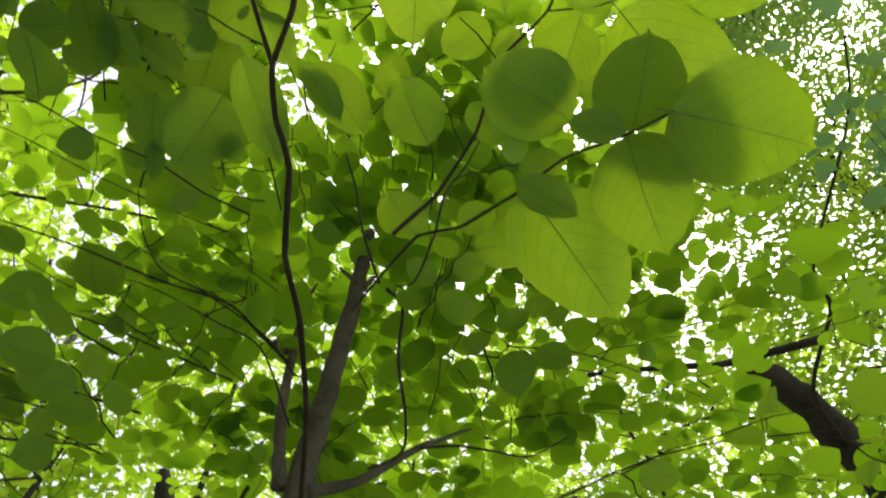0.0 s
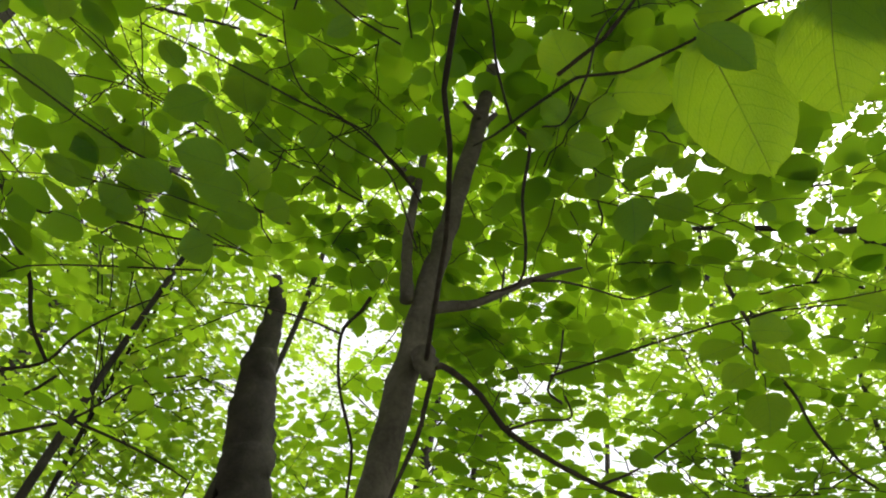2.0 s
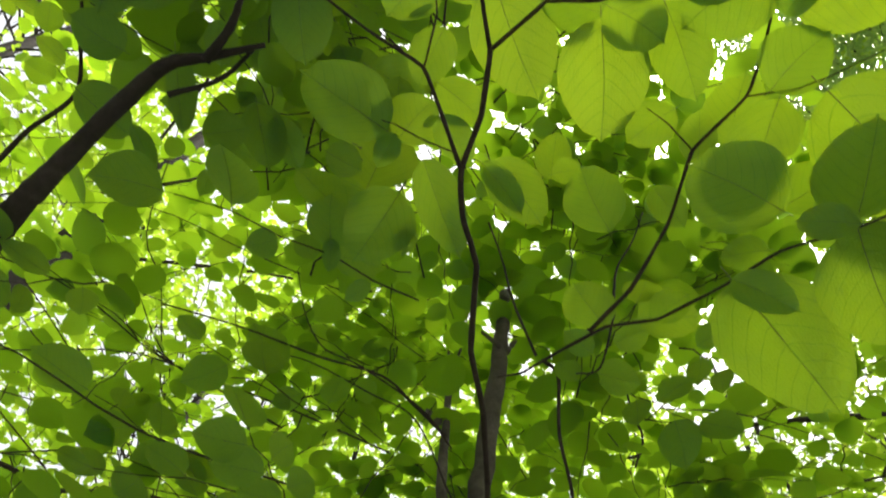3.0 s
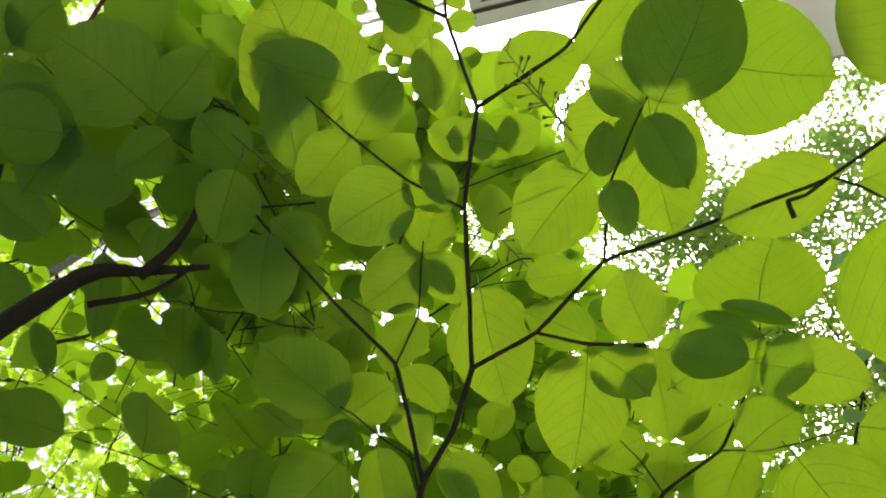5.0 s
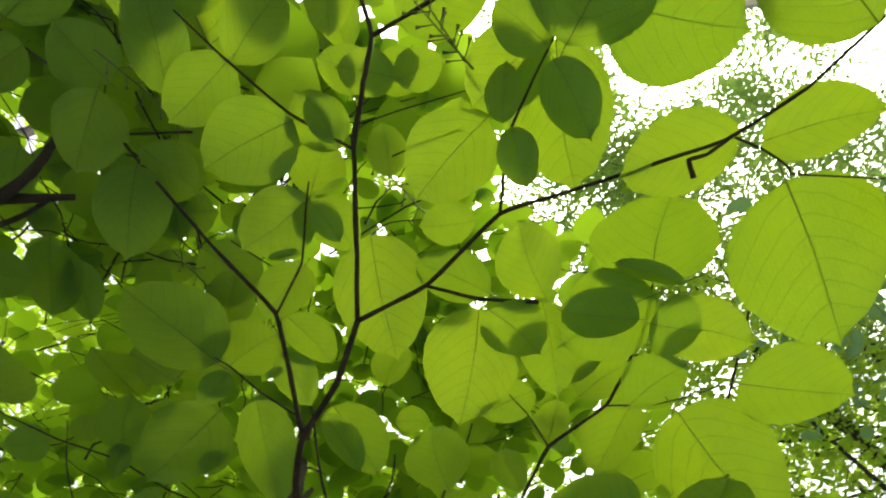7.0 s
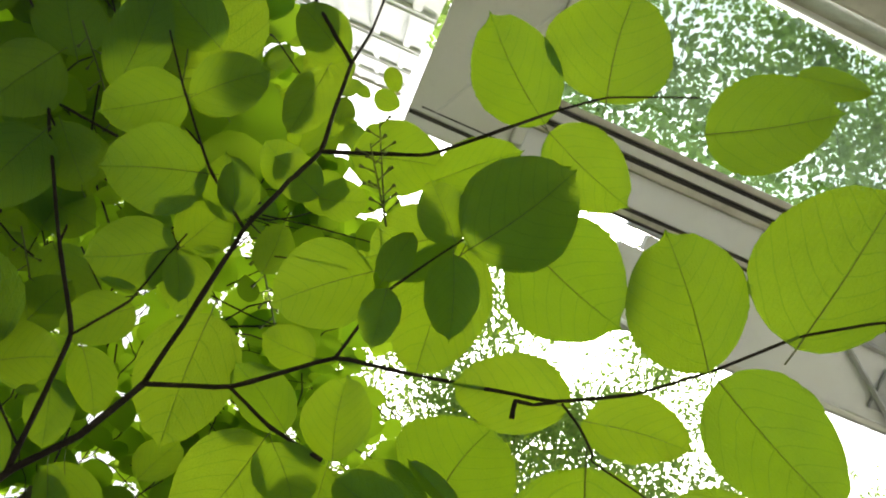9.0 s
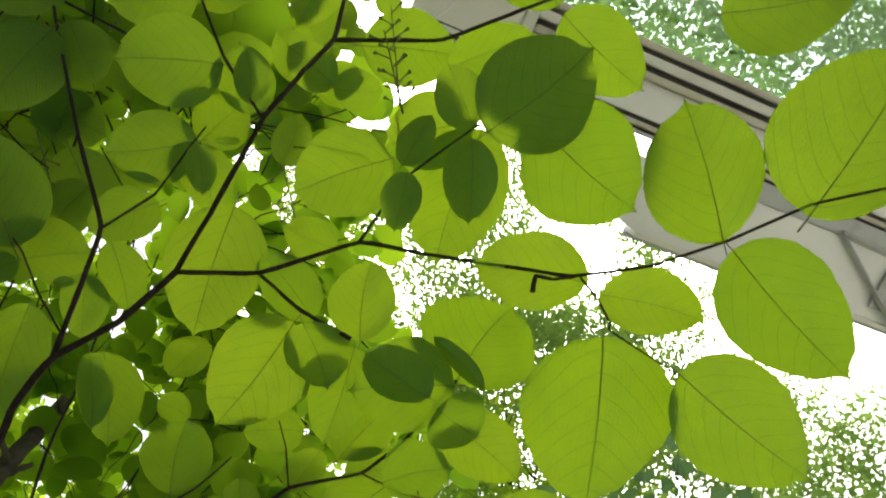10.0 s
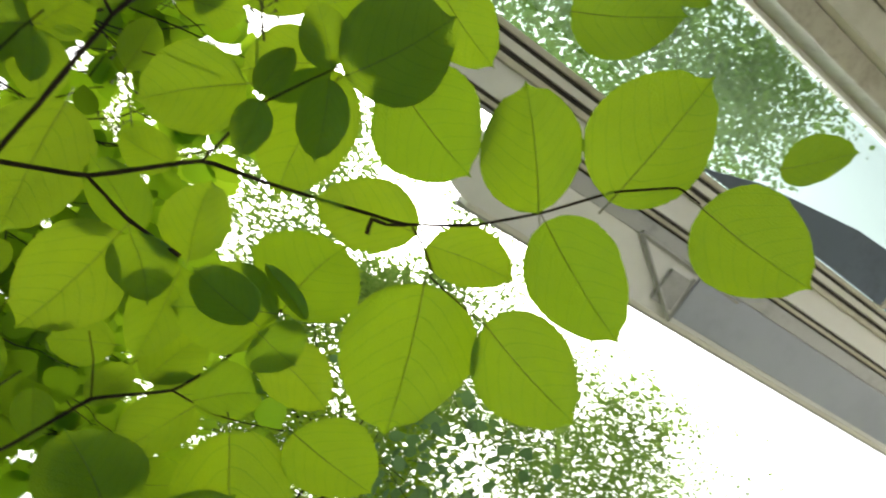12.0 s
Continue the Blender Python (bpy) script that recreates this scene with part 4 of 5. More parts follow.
# leaves of the upper spray, shading those below
leaf(leader, (-0.405, 0.032, 2.865), (-0.439, -0.051, 2.865), 0.80)
leaf(leader, (-0.343, -0.129, 2.922), (-0.313, -0.210, 2.922), 0.80)
leaf(leader, (-0.539, -0.079, 2.858), (-0.599, -0.015, 2.846), 0.93)
leaf(leader, (-0.287, -0.167, 2.865), (-0.279, -0.094, 2.876), 0.92)
leaf(leader, (-0.288, -0.010, 2.727), (-0.342, -0.059, 2.723), 0.86)
leaf(leader, (-0.379, 0.176, 2.685), (-0.300, 0.152, 2.676), 0.94)
leaf(leader, (-0.319, -0.157, 2.680), (-0.243, -0.194, 2.681), 0.83)
leaf(leader, (-0.367, -0.162, 2.702), (-0.339, -0.095, 2.710), 0.80)
leaf(leader, (-0.402, -0.024, 2.721), (-0.376, 0.072, 2.732), 0.92)
leaf(leader, (-0.267, -0.190, 2.744), (-0.348, -0.234, 2.734), 0.86)
leaf(leader, (-0.175, -0.289, 2.737), (-0.145, -0.195, 2.749), 0.84)
leaf(leader, (-0.300, -0.339, 2.696), (-0.379, -0.314, 2.709), 0.84)
leaf(leader, (-0.293, -0.228, 2.365), (-0.216, -0.177, 2.379), 0.86)
leaf(leader, (-0.213, -0.124, 2.414), (-0.268, -0.177, 2.406), 0.83)


# ---- flower stalks left on the branch ----
def flower_stalk(a, b, parent, seed):
    r = random.Random(seed)
    heap = Heap()
    a, b = Vector(a), Vector(b)
    heap.add(*tube_data([tuple(a), tuple(a.lerp(b, 0.5) + Vector((0, 0, 0.004))), tuple(b)], 0.0011, 0.0006, 5, 4))
    side = (b - a).cross(Vector((0, 0, 1))).normalized()
    for k in range(9):
        p = a.lerp(b, 0.15 + 0.1 * k)
        s = side * (1 if k % 2 else -1)
        q = p + s * r.uniform(0.006, 0.011) + (b - a).normalized() * 0.006 + Vector((0, 0, r.uniform(-0.004, 0.004)))
        heap.add(*tube_data([tuple(p), tuple(p.lerp(q, 0.6)), tuple(q)], 0.0006, 0.0006, 4, 1))
        e = q + (q - p).normalized() * 0.005
        heap.add(*tube_data([tuple(q), tuple(q.lerp(e, 0.5)), tuple(e)], 0.0007, 0.0019, 5, 1))
    part("flower_stalk", heap.mesh("flower_stalk", STALK), parent, "thin green stalk with spent buds")


flower_stalk((-0.000, -0.077, 2.217), (-0.050, -0.184, 2.257), tree, 1)
flower_stalk((-0.009, -0.099, 2.197), (-0.049, -0.160, 2.207), tree, 2)
flower_stalk((-0.115, -0.037, 2.251), (-0.060, 0.059, 2.271), tree, 3)
flower_stalk((-0.366, -0.160, 2.357), (-0.310, -0.069, 2.377), tree, 4)
flower_stalk((-0.365, 0.071, 2.377), (-0.321, 0.190, 2.397), tree, 5)
flower_stalk((-0.343, 0.105, 2.285), (-0.385, 0.179, 2.305), tree, 6)


# ---- foliage behind: boughs with leafy shoots ----
def allowed(p, near=0.86, high=False):
    if high:
        return high(p)
    x, y, z = p[0] + 0.02, p[1] + 0.03, p[2] - 1.55
    d = math.sqrt(x * x + y * y + z * z)
    a = math.degrees(math.atan2(x, y))
    e = math.degrees(math.atan2(z, math.hypot(x, y)))
    if d < near or z + 1.55 < 1.2:
        return False
    if not -128 < a < 34 and e < 86:
        return False
    if a > 12 and d < 1.25 and e > 38:
        return False
    if d > 0.95 and ((18 < a < 25 and 33 < e < 41) or (-43.5 < a < -36 and 17 < e < 33)):
        return False
    if a < -84 and e > 44 and d < 1.6:
        return False
    # the sun reaches the long side branch past this edge of the crown
    if p[2] < 3.6 and p[1] < 0.42 and p[0] > 0.37 * p[2] - 1.14:
        return False
    return p[1] > -0.62


def fill(p):
    """How full the foliage is: clumped, and thinner near the horizon, where the clearing shows."""
    e = math.degrees(math.atan2(p[2] - 1.55, math.hypot(p[0] + 0.02, p[1] + 0.03)))
    a = math.degrees(math.atan2(p[0], p[1]))
    base = 0.78 if e < 24 else 0.85 if e < 36 else 0.85 if e < 52 else 1.0
    if a < -62 and 40 < e < 64:
        base = 0.85
    elif a < -42 and e < 46:
        base = 0.32
    k = 0.72 + 1.5 * noise.noise((p[0] * 1.5, p[1] * 1.5, p[2] * 2.2 + 7))
    if a > -22:
        k += 0.4
    return base * min(1.0, max(0.0, k))


def shoot(rng, start, way, length, count, size):
    """A leafy twig: its path, and leaves set alternately, all lying nearly flat."""
    way = way / np.linalg.norm(way)
    side = np.cross(way, (0, 0, 1.0))
    side /= np.linalg.norm(side) + 1e-9
    pts, leaves = [], []
    for k in range(count + 1):
        s = k / count
        p = start + way * length * s + side * 0.004 * (1 if k % 2 else -1) + np.array([0, 0, 0.05 * length * s - 0.16 * length * s * s])
        pts.append(p)
        if k == 0:
            continue
        sg = 1 if k % 2 else -1
        lean = 0.25 if k == count else rng.uniform(0.75, 1.25)
        y = way * math.cos(lean) + side * sg * math.sin(lean) + np.array([0, 0, rng.normal(-0.08, 0.16)])
        y /= np.linalg.norm(y)
        x = np.cross(y, (0, 0, 1.0))
        x /= np.linalg.norm(x) + 1e-9
        tilt = rng.normal(0, 0.28)
        x = x * math.cos(tilt) + np.cross(y, x) * math.sin(tilt)
        ln = size * rng.uniform(0.55, 1.15) * (0.7 + 0.5 * s)
        leaves.append((p + y * 0.12 * ln, y, x, ln, ln * rng.uniform(0.70, 0.95)))
    return pts, leaves


def bough_set(owner, seed, root, zs, count, reach, size, singles, lean=0.25, azs=(0, 360), high=False):
    """Boughs round a trunk, with shoots; the shoots nearest to the path keep each leaf apart."""
    rng = np.random.default_rng(seed)
    wood, massed, own = Heap(), [], 0
    near_sites = []
    for b in range(count):
        az = math.radians(rng.uniform(*azs))
        z0 = rng.uniform(*zs)
        ln = rng.uniform(*reach)
        d = np.array([math.sin(az), math.cos(az), 0])
        bend = rng.normal(0, 0.25)
        line = []
        for k in range(6):
            s = k / 5
            q = d * ln * s + np.array([d[1], -d[0], 0]) * bend * s * s + np.array([0, 0, lean * ln * s * (1.3 - s)])
            line.append(np.array([root[0], root[1], z0]) + q + rng.normal(0, 0.05, 3) * (k > 0))
        keep = [allowed(q, 1.0, high) for q in line]
        last = max([i for i, good in enumerate(keep) if good and all(keep[: i + 1])], default=-1)
        if last >= 3 and b % 3 == 0:
            wood.add(*tube_data([tuple(q) for q in line[1 : last + 1]], 0.0024, 0.0010, 5, 4))
        for k in range(int(ln * 7)):
            s = rng.uniform(0.18, 1.0)
            i = min(4, int(s * 5))
            p = line[i] + (line[i + 1] - line[i]) * (s * 5 - i)
            sg = rng.choice((-1, 1))
            w = d * rng.uniform(0.3, 1.0) + np.array([d[1], -d[0], 0]) * sg * rng.uniform(0.3, 1.1) + np.array([0, 0, rng.uniform(-0.15, 0.3)])
            pts, leaves = shoot(rng, p, w, rng.uniform(0.16, 0.42), int(rng.integers(4, 8)), size)
            if rng.random() > fill(p) or not (allowed(pts[0], 0.86, high) and allowed(pts[-1], 0.86, high) and allowed(pts[len(pts) // 2], 0.86, high)):
                continue
            wood.add(*tube_data([tuple(q) for q in pts], 0.0018, 0.0009, 4, 1))
            for lf in leaves:
                dist = np.linalg.norm(lf[0] - np.array([-0.02, -0.03, 1.55]))
                if singles and dist < 1.45 and own < singles:
                    own += 1
                    near_sites.append(lf)
                else:
                    massed.append(lf)
    bough = part("twigwork", wood.mesh("twigwork", TWIG), owner)
    bough["kind"] = "stuff"
    for b, y, x, ln, wd in near_sites:
        ob = new("leaf", pick.choice(LEAVES_PLAIN))
        ob.parent = bough
        z = np.cross(x, y)
        m = Matrix((x * wd, y * ln, z * ln)).transposed().to_4x4()
        m.translation = Vector(b)
        ob.matrix_basis = m
    if massed:
        fo = part("foliage", scatter_leaves("foliage", LEAF_FAR, massed), owner)
        fo["kind"] = "stuff"


bough_set(tree, 21, (TX, TY), (1.9, 3.6), 85, (0.9, 2.3), 0.090, 190)
bough_set(tree, 22, (-0.35, 0.40), (2.75, 3.7), 75, (0.5, 1.2), 0.095, 0, 0.05, high=lambda p: p[2] > 2.72 and -0.85 < p[0] < 0.37 * p[2] - 1.08 and p[1] > 0.02)
# the dense upper tiers, which keep the sun off the leaves on the side of the trunk
bough_set(tree, 23, (-0.45, 0.25), (2.65, 3.3), 160, (0.4, 1.0), 0.105, 0, 0.03, high=lambda p: p[2] > 2.58 and -0.90 < p[0] < 0.37 * p[2] - 1.03 and (-0.1 if p[0] > -0.35 else -0.36) < p[1] < 0.36)


# ---- other trees ----
def crown_leaves(rng, centres, per, spread, flat, size, ok):
    rows = []
    for c in centres:
        for _ in range(per):
            p = c + rng.normal(0, 1, 3) * (spread, spread, spread * flat)
            if not ok(p):
                continue
            a = rng.uniform(0, 2 * math.pi)
            y = np.array([math.sin(a), math.cos(a), rng.normal(-0.15, 0.3)])
            y /= np.linalg.norm(y)
            x = np.cross(y, (0, 0, 1.0))
            x /= np.linalg.norm(x)
            t = rng.normal(0, 0.4)
            x = x * math.cos(t) + np.cross(y, x) * math.sin(t)
            ln = size * rng.uniform(0.6, 1.25)
            rows.append((p, y, x, ln, ln * rng.uniform(0.6, 0.85)))
    return rows


DIAMOND = [(np.array([(0, 0, 0), (-0.42, 0.36, 0.05), (0.42, 0.36, 0.05), (-0.30, 0.75, 0.02), (0.30, 0.75, 0.02), (0, 1, -0.06)]), [(0, 2, 4, 5), (0, 5, 3, 1)])]


SUN_WAY = (math.sin(az) * math.cos(el), math.cos(az) * math.cos(el), math.sin(el))


def clear_view(p):
    """Keeps the crowns off the house and out of the open sky beyond the eave."""
    x, y, z = p[0], p[1], p[2] - 1.55
    a = math.degrees(math.atan2(x, y))
    e = math.degrees(math.atan2(z, math.hypot(x, y)))
    if y < 0.9 and z < 6 and x > -0.8:
        return False
    if math.sqrt(x * x + y * y + z * z) < 2.2:
        return False
    # the canopy is open where the sun comes through it
    along = (x - 0.35) * SUN_WAY[0] + y * SUN_WAY[1] + (z - 0.6) * SUN_WAY[2]
    if (x - 0.35) ** 2 + y * y + (z - 0.6) ** 2 - along * along < 0.60**2 and (p[0] * 7.31 + p[1] * 5.77 + p[2] * 9.13) % 1.0 > 0.55:
        return False
    if a > 70 and 58 < e < 74 and noise.noise((x * 1.1, y * 1.1, z * 1.1)) > 0.18:
        return False
    return -140 < a < 95 or e > 70


def airy(p):
    """Sprays of leaves with small openings between them."""
    return clear_view(p) and noise.noise((p[0] * 2.4, p[1] * 2.4, p[2] * 2.4)) > -0.16


def tall_tree(seed, at, height, trunk_r, centre, radii, clumps, per, size, label, mat=OLD, lean=(0, 0), spread=0.24, flat=0.55, ok=clear_view, limbs=46, leaves=LEAF_TALL, twig=1.0, shapes=None):
    rng = np.random.default_rng(seed)
    owner = thing("forest_tree", (0, 0, 0), label=label, category="tree", group="trees of the wood")
    top = np.array([at[0] + lean[0], at[1] + lean[1], height])
    base = np.array([at[0], at[1], -0.1])
    mids = [base + (top - base) * s + np.append(rng.normal(0, 0.06, 2), 0) * (0 < s < 1) for s in (0, 0.12, 0.3, 0.5, 0.75, 1)]
    limb([tuple(q) for q in mids], trunk_r, trunk_r * 0.18, mat, owner, "trunk", 12, seed)
    centres = []
    while len(centres) < clumps:
        d = rng.normal(0, 1, 3)
        d /= np.linalg.norm(d)
        q = np.array(centre) + d * np.array(radii) * rng.uniform(0.35, 1.0) ** 0.6
        if q[2] > 1.4 and ok(q):
            centres.append(q)
    heap = Heap()
    for k, c in enumerate(centres[: min(limbs, clumps)]):
        s = min(0.95, max(0.25, (c[2] - 1.2) / height))
        a = base + (top - base) * s
        if np.linalg.norm(c - a) < 0.4:
            continue
        m = a * 0.45 + c * 0.55 + np.array([0, 0, 0.12 * np.linalg.norm(c - a)]) + rng.normal(0, 0.12, 3)
        heap.add(*tube_data([tuple(a), tuple(m), tuple(c)], trunk_r * 0.09 * twig, 0.004 * twig, 6, 5))
        for _ in range(3):
            e = c + rng.normal(0, 1, 3) * (spread * 1.2, spread * 1.2, spread * flat)
            heap.add(*tube_data([tuple(m * 0.2 + c * 0.8), tuple((c + e) / 2 + np.array([0, 0, 0.03])), tuple(e)], 0.007 * twig, 0.003 * twig, 4, 2))
    lm = part("limbwork", heap.mesh("limbwork", OLD), owner)
    lm["kind"] = "stuff"
    rows = crown_leaves(rng, centres, per, spread, flat, size, ok)
    cr = part("crown", scatter_leaves("crown", leaves, rows, shapes or DIAMOND), owner)
    cr["kind"] = "stuff"
    return owner


left_tree = tall_tree(31, (-3.3, 0.6), 9.0, 0.17, (-3.6, 1.4, 6.9), (2.6, 2.6, 2.2), 55, 110, 0.085, "dark-barked tree reaching a thick limb over the path", limbs=8)
limb([(-3.25, 0.60, 1.50), (-2.40, 0.48, 1.78), (-1.70, 0.32, 1.93), (-1.105, 0.171, 2.089)], 0.075, 0.030, OLD, left_tree, "branch", 10, 10)
limb([(-1.105, 0.171, 2.089), (-1.026, 0.129, 2.183), (-0.940, 0.088, 2.262), (-0.883, 0.063, 2.294), (-0.816, 0.037, 2.329), (-0.694, -0.010, 2.400), (-0.622, -0.027, 2.420), (-0.563, -0.013, 2.427), (-0.480, 0.005, 2.442)], 0.030, 0.004, OLD, left_tree, "branch", 8, 1)
limb([(-0.562, -0.010, 2.413), (-0.514, -0.035, 2.434), (-0.477, -0.069, 2.446), (-0.447, -0.114, 2.453)], 0.008, 0.003, OLD, left_tree, "branch", 8, 2)
limb([(-0.640, 0.011, 2.408), (-0.573, 0.022, 2.446), (-0.515, 0.005, 2.476)], 0.005, 0.003, OLD, left_tree, "branch", 8, 3)
limb([(-1.725, 0.915, 2.139), (-1.671, 0.972, 2.207), (-1.615, 1.025, 2.269), (-1.583, 1.037, 2.371), (-1.526, 1.086, 2.500), (-1.467, 1.131, 2.590)], 0.006, 0.002, TWIG, left_tree, "branch", 8, 4)
limb([(-1.652, 0.587, 2.489), (-1.645, 0.707, 2.476), (-1.624, 0.839, 2.420), (-1.618, 0.928, 2.323), (-1.606, 1.021, 2.266)], 0.006, 0.005, TWIG, left_tree, "branch", 8, 5)
limb([(-2.026, 1.197, 2.110), (-1.955, 1.263, 2.203), (-1.851, 1.369, 2.325), (-1.765, 1.438, 2.496), (-1.660, 1.520, 2.584)], 0.007, 0.003, TWIG, left_tree, "branch", 8, 6)
limb([(-2.223, 1.256, 2.241), (-2.145, 1.322, 2.354), (-2.086, 1.353, 2.428), (-2.040, 1.362, 2.489)], 0.008, 0.005, TWIG, left_tree, "branch", 8, 7)
limb([(-1.951, 0.640, 2.698), (-1.879, 0.741, 2.706), (-1.807, 0.825, 2.687), (-1.738, 0.891, 2.725), (-1.647, 0.986, 2.776), (-1.547, 1.079, 2.795), (-1.398, 1.213, 2.860)], 0.008, 0.003, TWIG, left_tree, "branch", 8, 8)
limb([(-1.728, 1.282, 2.257), (-1.594, 1.394, 2.240), (-1.481, 1.465, 2.208), (-1.417, 1.481, 2.182)], 0.005, 0.002, TWIG, left_tree, "branch", 8, 9)
bough_set(left_tree, 33, (-2.3, 0.5), (1.6, 3.8), 42, (0.8, 1.9), 0.085, 0, 0.2)
bough_set(left_tree, 34, (-1.7, 0.9), (2.5, 3.9), 46, (0.6, 1.4), 0.085, 0, 0.2)
right_tree = tall_tree(41, (4.6, 4.4), 10.5, 0.24, (2.0, 5.6, 7.2), (3.0, 2.6, 2.2), 50, 100, 0.085, "leaning dark-trunked tree behind the leaves", limbs=14)
limb([(4.45, 4.35, 0.9), (3.1, 4.05, 1.9), (2.15, 3.78, 2.65), (1.624, 3.526, 3.207), (1.492, 3.421, 3.591), (1.395, 3.338, 3.856), (1.283, 3.261, 4.088), (1.160, 3.140, 4.347), (1.022, 3.052, 4.550)], 0.2, 0.07, OLD, right_tree, "branch", 10, 1)
limb([(1.275, 3.199, 3.954), (1.207, 2.982, 4.175), (1.391, 2.625, 4.378), (1.364, 2.421, 4.504), (1.650, 1.741, 4.750), (1.687, 1.337, 4.862)], 0.014, 0.005, OLD, right_tree, "branch", 8, 2)
limb([(1.122, 2.345, 3.867), (0.848, 2.357, 3.862), (0.643, 2.321, 3.813), (0.408, 2.277, 3.823), (0.042, 2.221, 3.822), (-0.177, 2.119, 3.698), (-0.381, 1.995, 3.541)], 0.022, 0.006, OLD, right_tree, "branch", 8, 3)
limb([(0.127, 2.116, 3.681), (0.150, 2.099, 3.325), (0.198, 2.080, 3.106), (0.196, 2.066, 2.968), (0.272, 2.041, 2.808), (0.304, 2.021, 2.650), (0.359, 1.996, 2.507), (0.428, 1.966, 2.422)], 0.008, 0.004, TWIG, right_tree, "branch", 8, 4)
limb([(-0.076, 2.223, 3.533), (0.178, 2.211, 3.395), (0.279, 2.199, 3.372), (0.459, 2.164, 3.380), (0.662, 2.105, 3.258)], 0.002, 0.005, TWIG, right_tree, "branch", 8, 5)
limb([(0.458, 2.164, 3.374), (0.518, 2.149, 3.481), (0.481, 2.158, 3.594)], 0.005, 0.003, TWIG, right_tree, "branch", 8, 6)
limb([(0.341, 2.188, 4.159), (0.441, 2.168, 4.244), (0.634, 2.115, 4.256), (0.745, 2.075, 4.352)], 0.002, 0.004, TWIG, right_tree, "branch", 8, 7)
bough_set(right_tree, 43, (0.5, 2.6), (1.4, 3.6), 60, (0.8, 1.9), 0.085, 0, 0.2)
far_tree = tall_tree(51, (-2.95, 3.45), 9.5, 0.05, (-2.6, 4.2, 7.4), (2.8, 2.6, 2.0), 50, 100, 0.085, "thick dark trunk wound with creeper behind the leaves", limbs=14)
limb([(-2.633, 3.706, 2.172), (-2.757, 3.616, 2.675), (-2.851, 3.543, 3.140), (-2.917, 3.490, 3.479), (-3.001, 3.418, 3.895), (-3.048, 3.377, 4.174)], 0.24, 0.125, OLD, far_tree, "trunk", 12, 1)
limb([(-3.038, 3.386, 4.127), (-3.059, 3.367, 4.386), (-3.085, 3.344, 4.661), (-3.164, 3.270, 4.917)], 0.115, 0.055, OLD, far_tree, "trunk", 10, 2)
bough_set(far_tree, 53, (-2.2, 2.8), (1.2, 3.8), 36, (0.8, 2.0), 0.085, 0, 0.2)
bough_set(far_tree, 54, (-0.9, 2.9), (1.2, 3.6), 40, (0.8, 2.0), 0.085, 0, 0.2)
for seed, x, y, h, cz, rad, rz, n, per in (
    (61, -7.5, 4.5, 13, 8.6, 3.6, 2.8, 70, 100),
    (62, -4.0, 9.0, 14, 9.5, 3.8, 3.0, 70, 100),
    (63, 0.5, 10.0, 14, 9.5, 3.8, 3.0, 70, 100),
    (64, 5.0, 8.5, 13, 8.5, 3.4, 3.0, 50, 90),
    (66, -6.0, -1.0, 13, 9.0, 3.2, 3.0, 50, 100),
    (68, -11.0, 9.0, 12, 6.0, 3.8, 3.6, 50, 90),
    (69, -2.0, 15.0, 13, 5.6, 4.8, 3.6, 60, 90),
    (70, 6.0, 14.0, 13, 6.0, 4.4, 3.6, 60, 90),
):
    tall_tree(seed, (x, y), h, 0.18, (x, y, cz), (rad, rad, rz), n, per, 0.10, "tall leafy forest tree with dark trunk")
for seed, x, y, cz, rad, rz, n in (
    (91, -5.2, 5.6, 3.6, 2.2, 1.6, 70),
    (92, -2.2, 8.0, 3.8, 2.4, 1.7, 90),
    (93, 1.6, 8.2, 3.7, 2.4, 1.7, 80),
    (94, 4.6, 7.2, 3.6, 2.2, 1.6, 70),
    (95, -8.2, 4.4, 4.0, 2.2, 1.9, 80),
    (96, -4.6, 3.6, 4.6, 1.2, 1.0, 34),
):
    tall_tree(seed, (x, y), cz + 1.2, 0.05, (x, y, cz), (rad, rad, rz), n, 80, 0.12, "sunlit young tree at the edge of a clearing", spread=0.36, limbs=9)
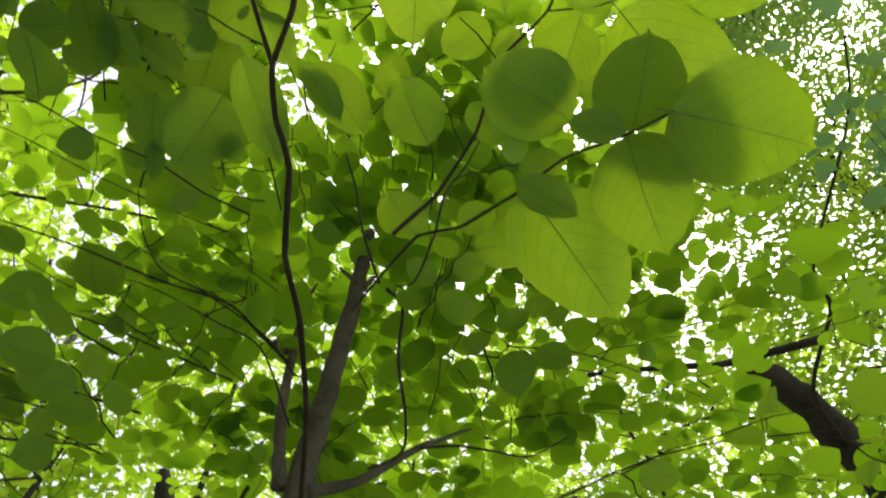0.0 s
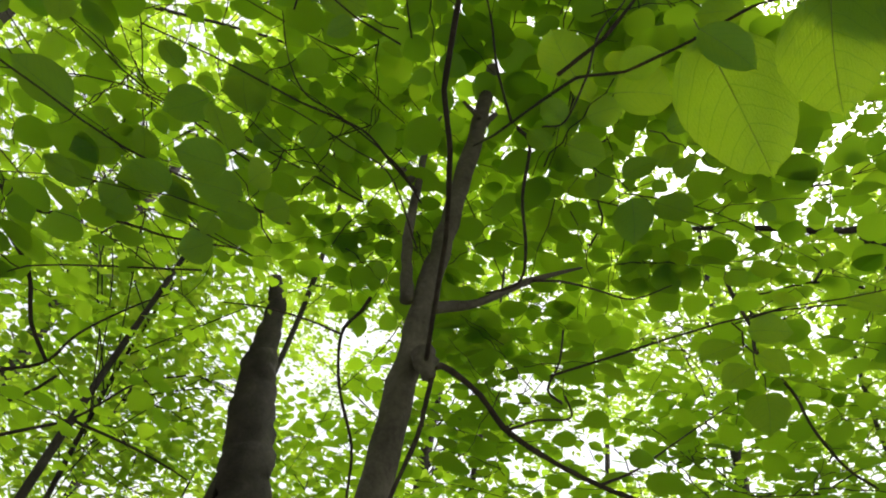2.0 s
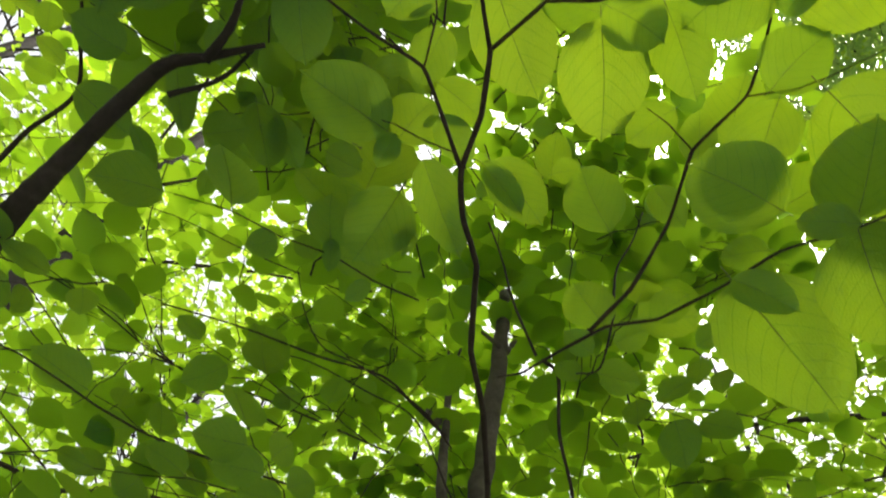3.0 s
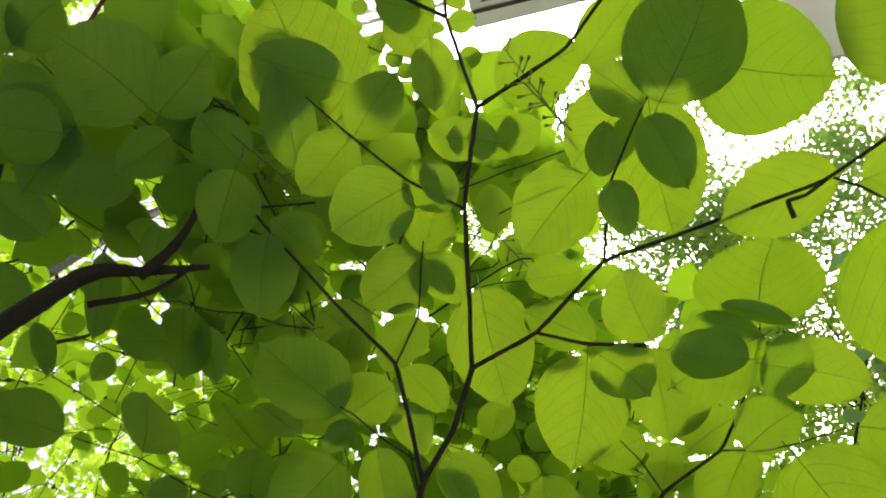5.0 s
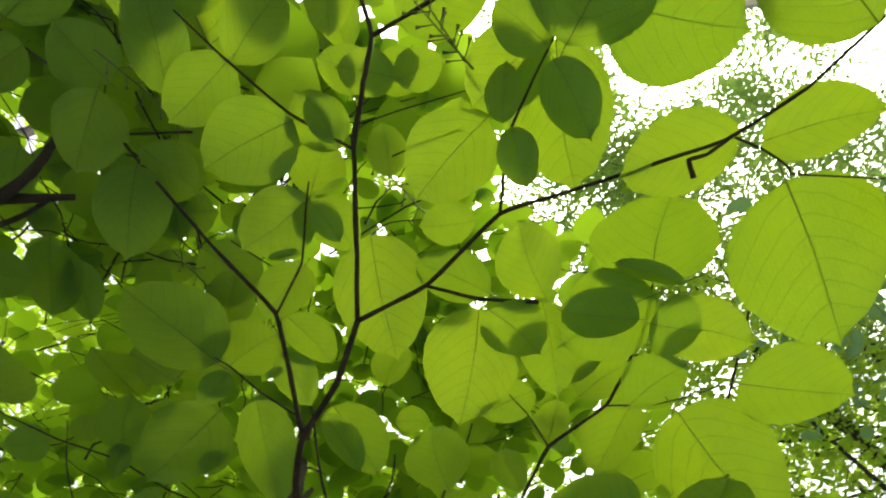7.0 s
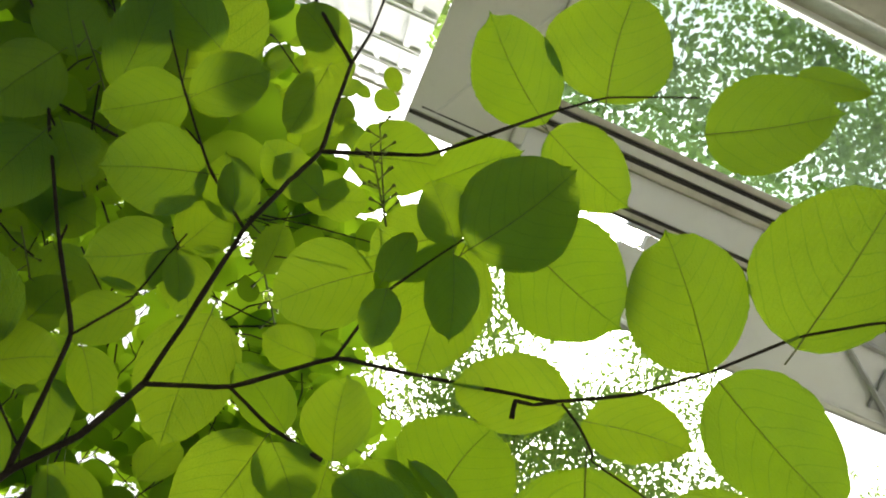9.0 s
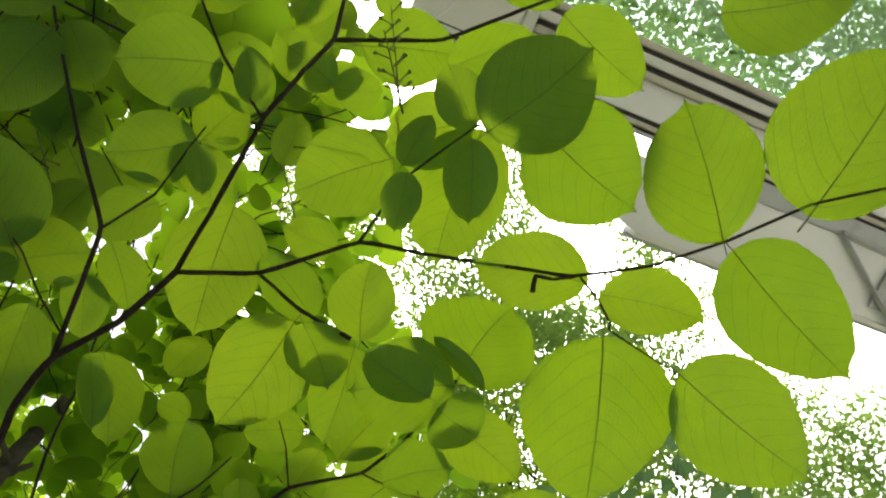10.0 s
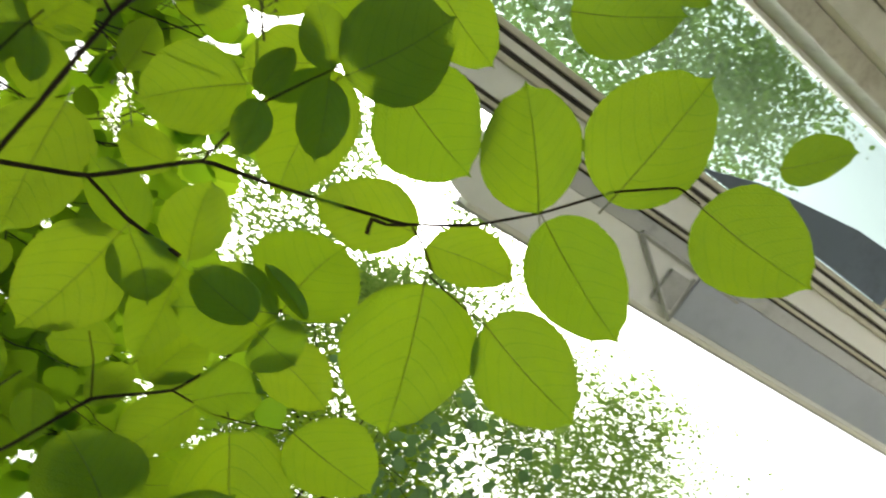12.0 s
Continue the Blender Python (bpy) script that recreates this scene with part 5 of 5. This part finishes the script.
for seed, x, y, cz, rad, rz, n in (
    (97, -3.5, 2.7, 5.5, 1.7, 1.4, 58),
    (98, -1.7, 4.7, 5.9, 1.8, 1.5, 64),
    (99, 1.3, 4.9, 5.3, 1.6, 1.5, 120),
    (101, 2.7, 4.4, 5.6, 1.5, 1.4, 110),
    (102, 3.1, 3.8, 7.4, 1.4, 1.2, 100),
    (100, -4.4, 0.9, 5.2, 1.4, 1.5, 45),
):
    tall_tree(seed, (x, y), cz + 1.0, 0.05, (x, y, cz), (rad, rad, rz), n, 50, 0.068, "young tree with a dense crown of small leaves", spread=0.28, limbs=10)
tall_tree(67, (5.2, 7.0), 11, 0.14, (3.1, 1.5, 10.2), (2.3, 1.8, 1.7), 280, 100, 0.060, "light crown of a tree leaning over the path", ok=airy, limbs=12, twig=0.6, spread=0.27, flat=0.6, leaves=LEAF_GLARE)
tall_tree(74, (5.8, 6.2), 11, 0.14, (3.5, 3.4, 9.3), (2.0, 1.8, 1.6), 230, 100, 0.060, "light crown of a tree leaning over the path", ok=airy, limbs=12, twig=0.6, spread=0.27, flat=0.6, leaves=LEAF_GLARE)
tall_tree(65, (3.6, 4.4), 12, 0.14, (1.2, 3.4, 10.3), (2.8, 2.6, 1.8), 130, 110, 0.065, "tall leafy forest tree with dark trunk")
tall_tree(71, (6.4, 5.6), 9.5, 0.08, (4.8, 3.1, 7.2), (1.8, 1.8, 2.3), 280, 100, 0.056, "airy young tree beside the open sky", ok=airy, limbs=12, twig=0.6, spread=0.24, flat=0.7, leaves=LEAF_GLARE)
tall_tree(72, (8.4, 4.6), 9.0, 0.08, (5.7, 2.2, 6.9), (1.5, 1.2, 2.0), 150, 90, 0.056, "airy young tree beside the open sky", ok=airy, limbs=12, twig=0.6, spread=0.22, flat=0.7, leaves=LEAF_GLARE)
tall_tree(73, (2.3, 2.2), 4.4, 0.03, (1.72, 1.38, 4.05), (0.5, 0.42, 0.42), 24, 8, 0.080, "slender sapling with round leaves", spread=0.2, limbs=8, twig=0.3, leaves=LEAF_SHADED, shapes=SMALL)
tall_tree(81, (3.0, -8.2), 12.0, 0.2, (3.4, -3.9, 10.2), (5.6, 3.4, 2.4), 420, 90, 0.100, "tall leafy tree standing behind the house", ok=lambda p: p[2] > 6.4 and p[1] < -0.3 - 0.12 * p[2], spread=0.33, flat=0.7, leaves=LEAF_GLARE)
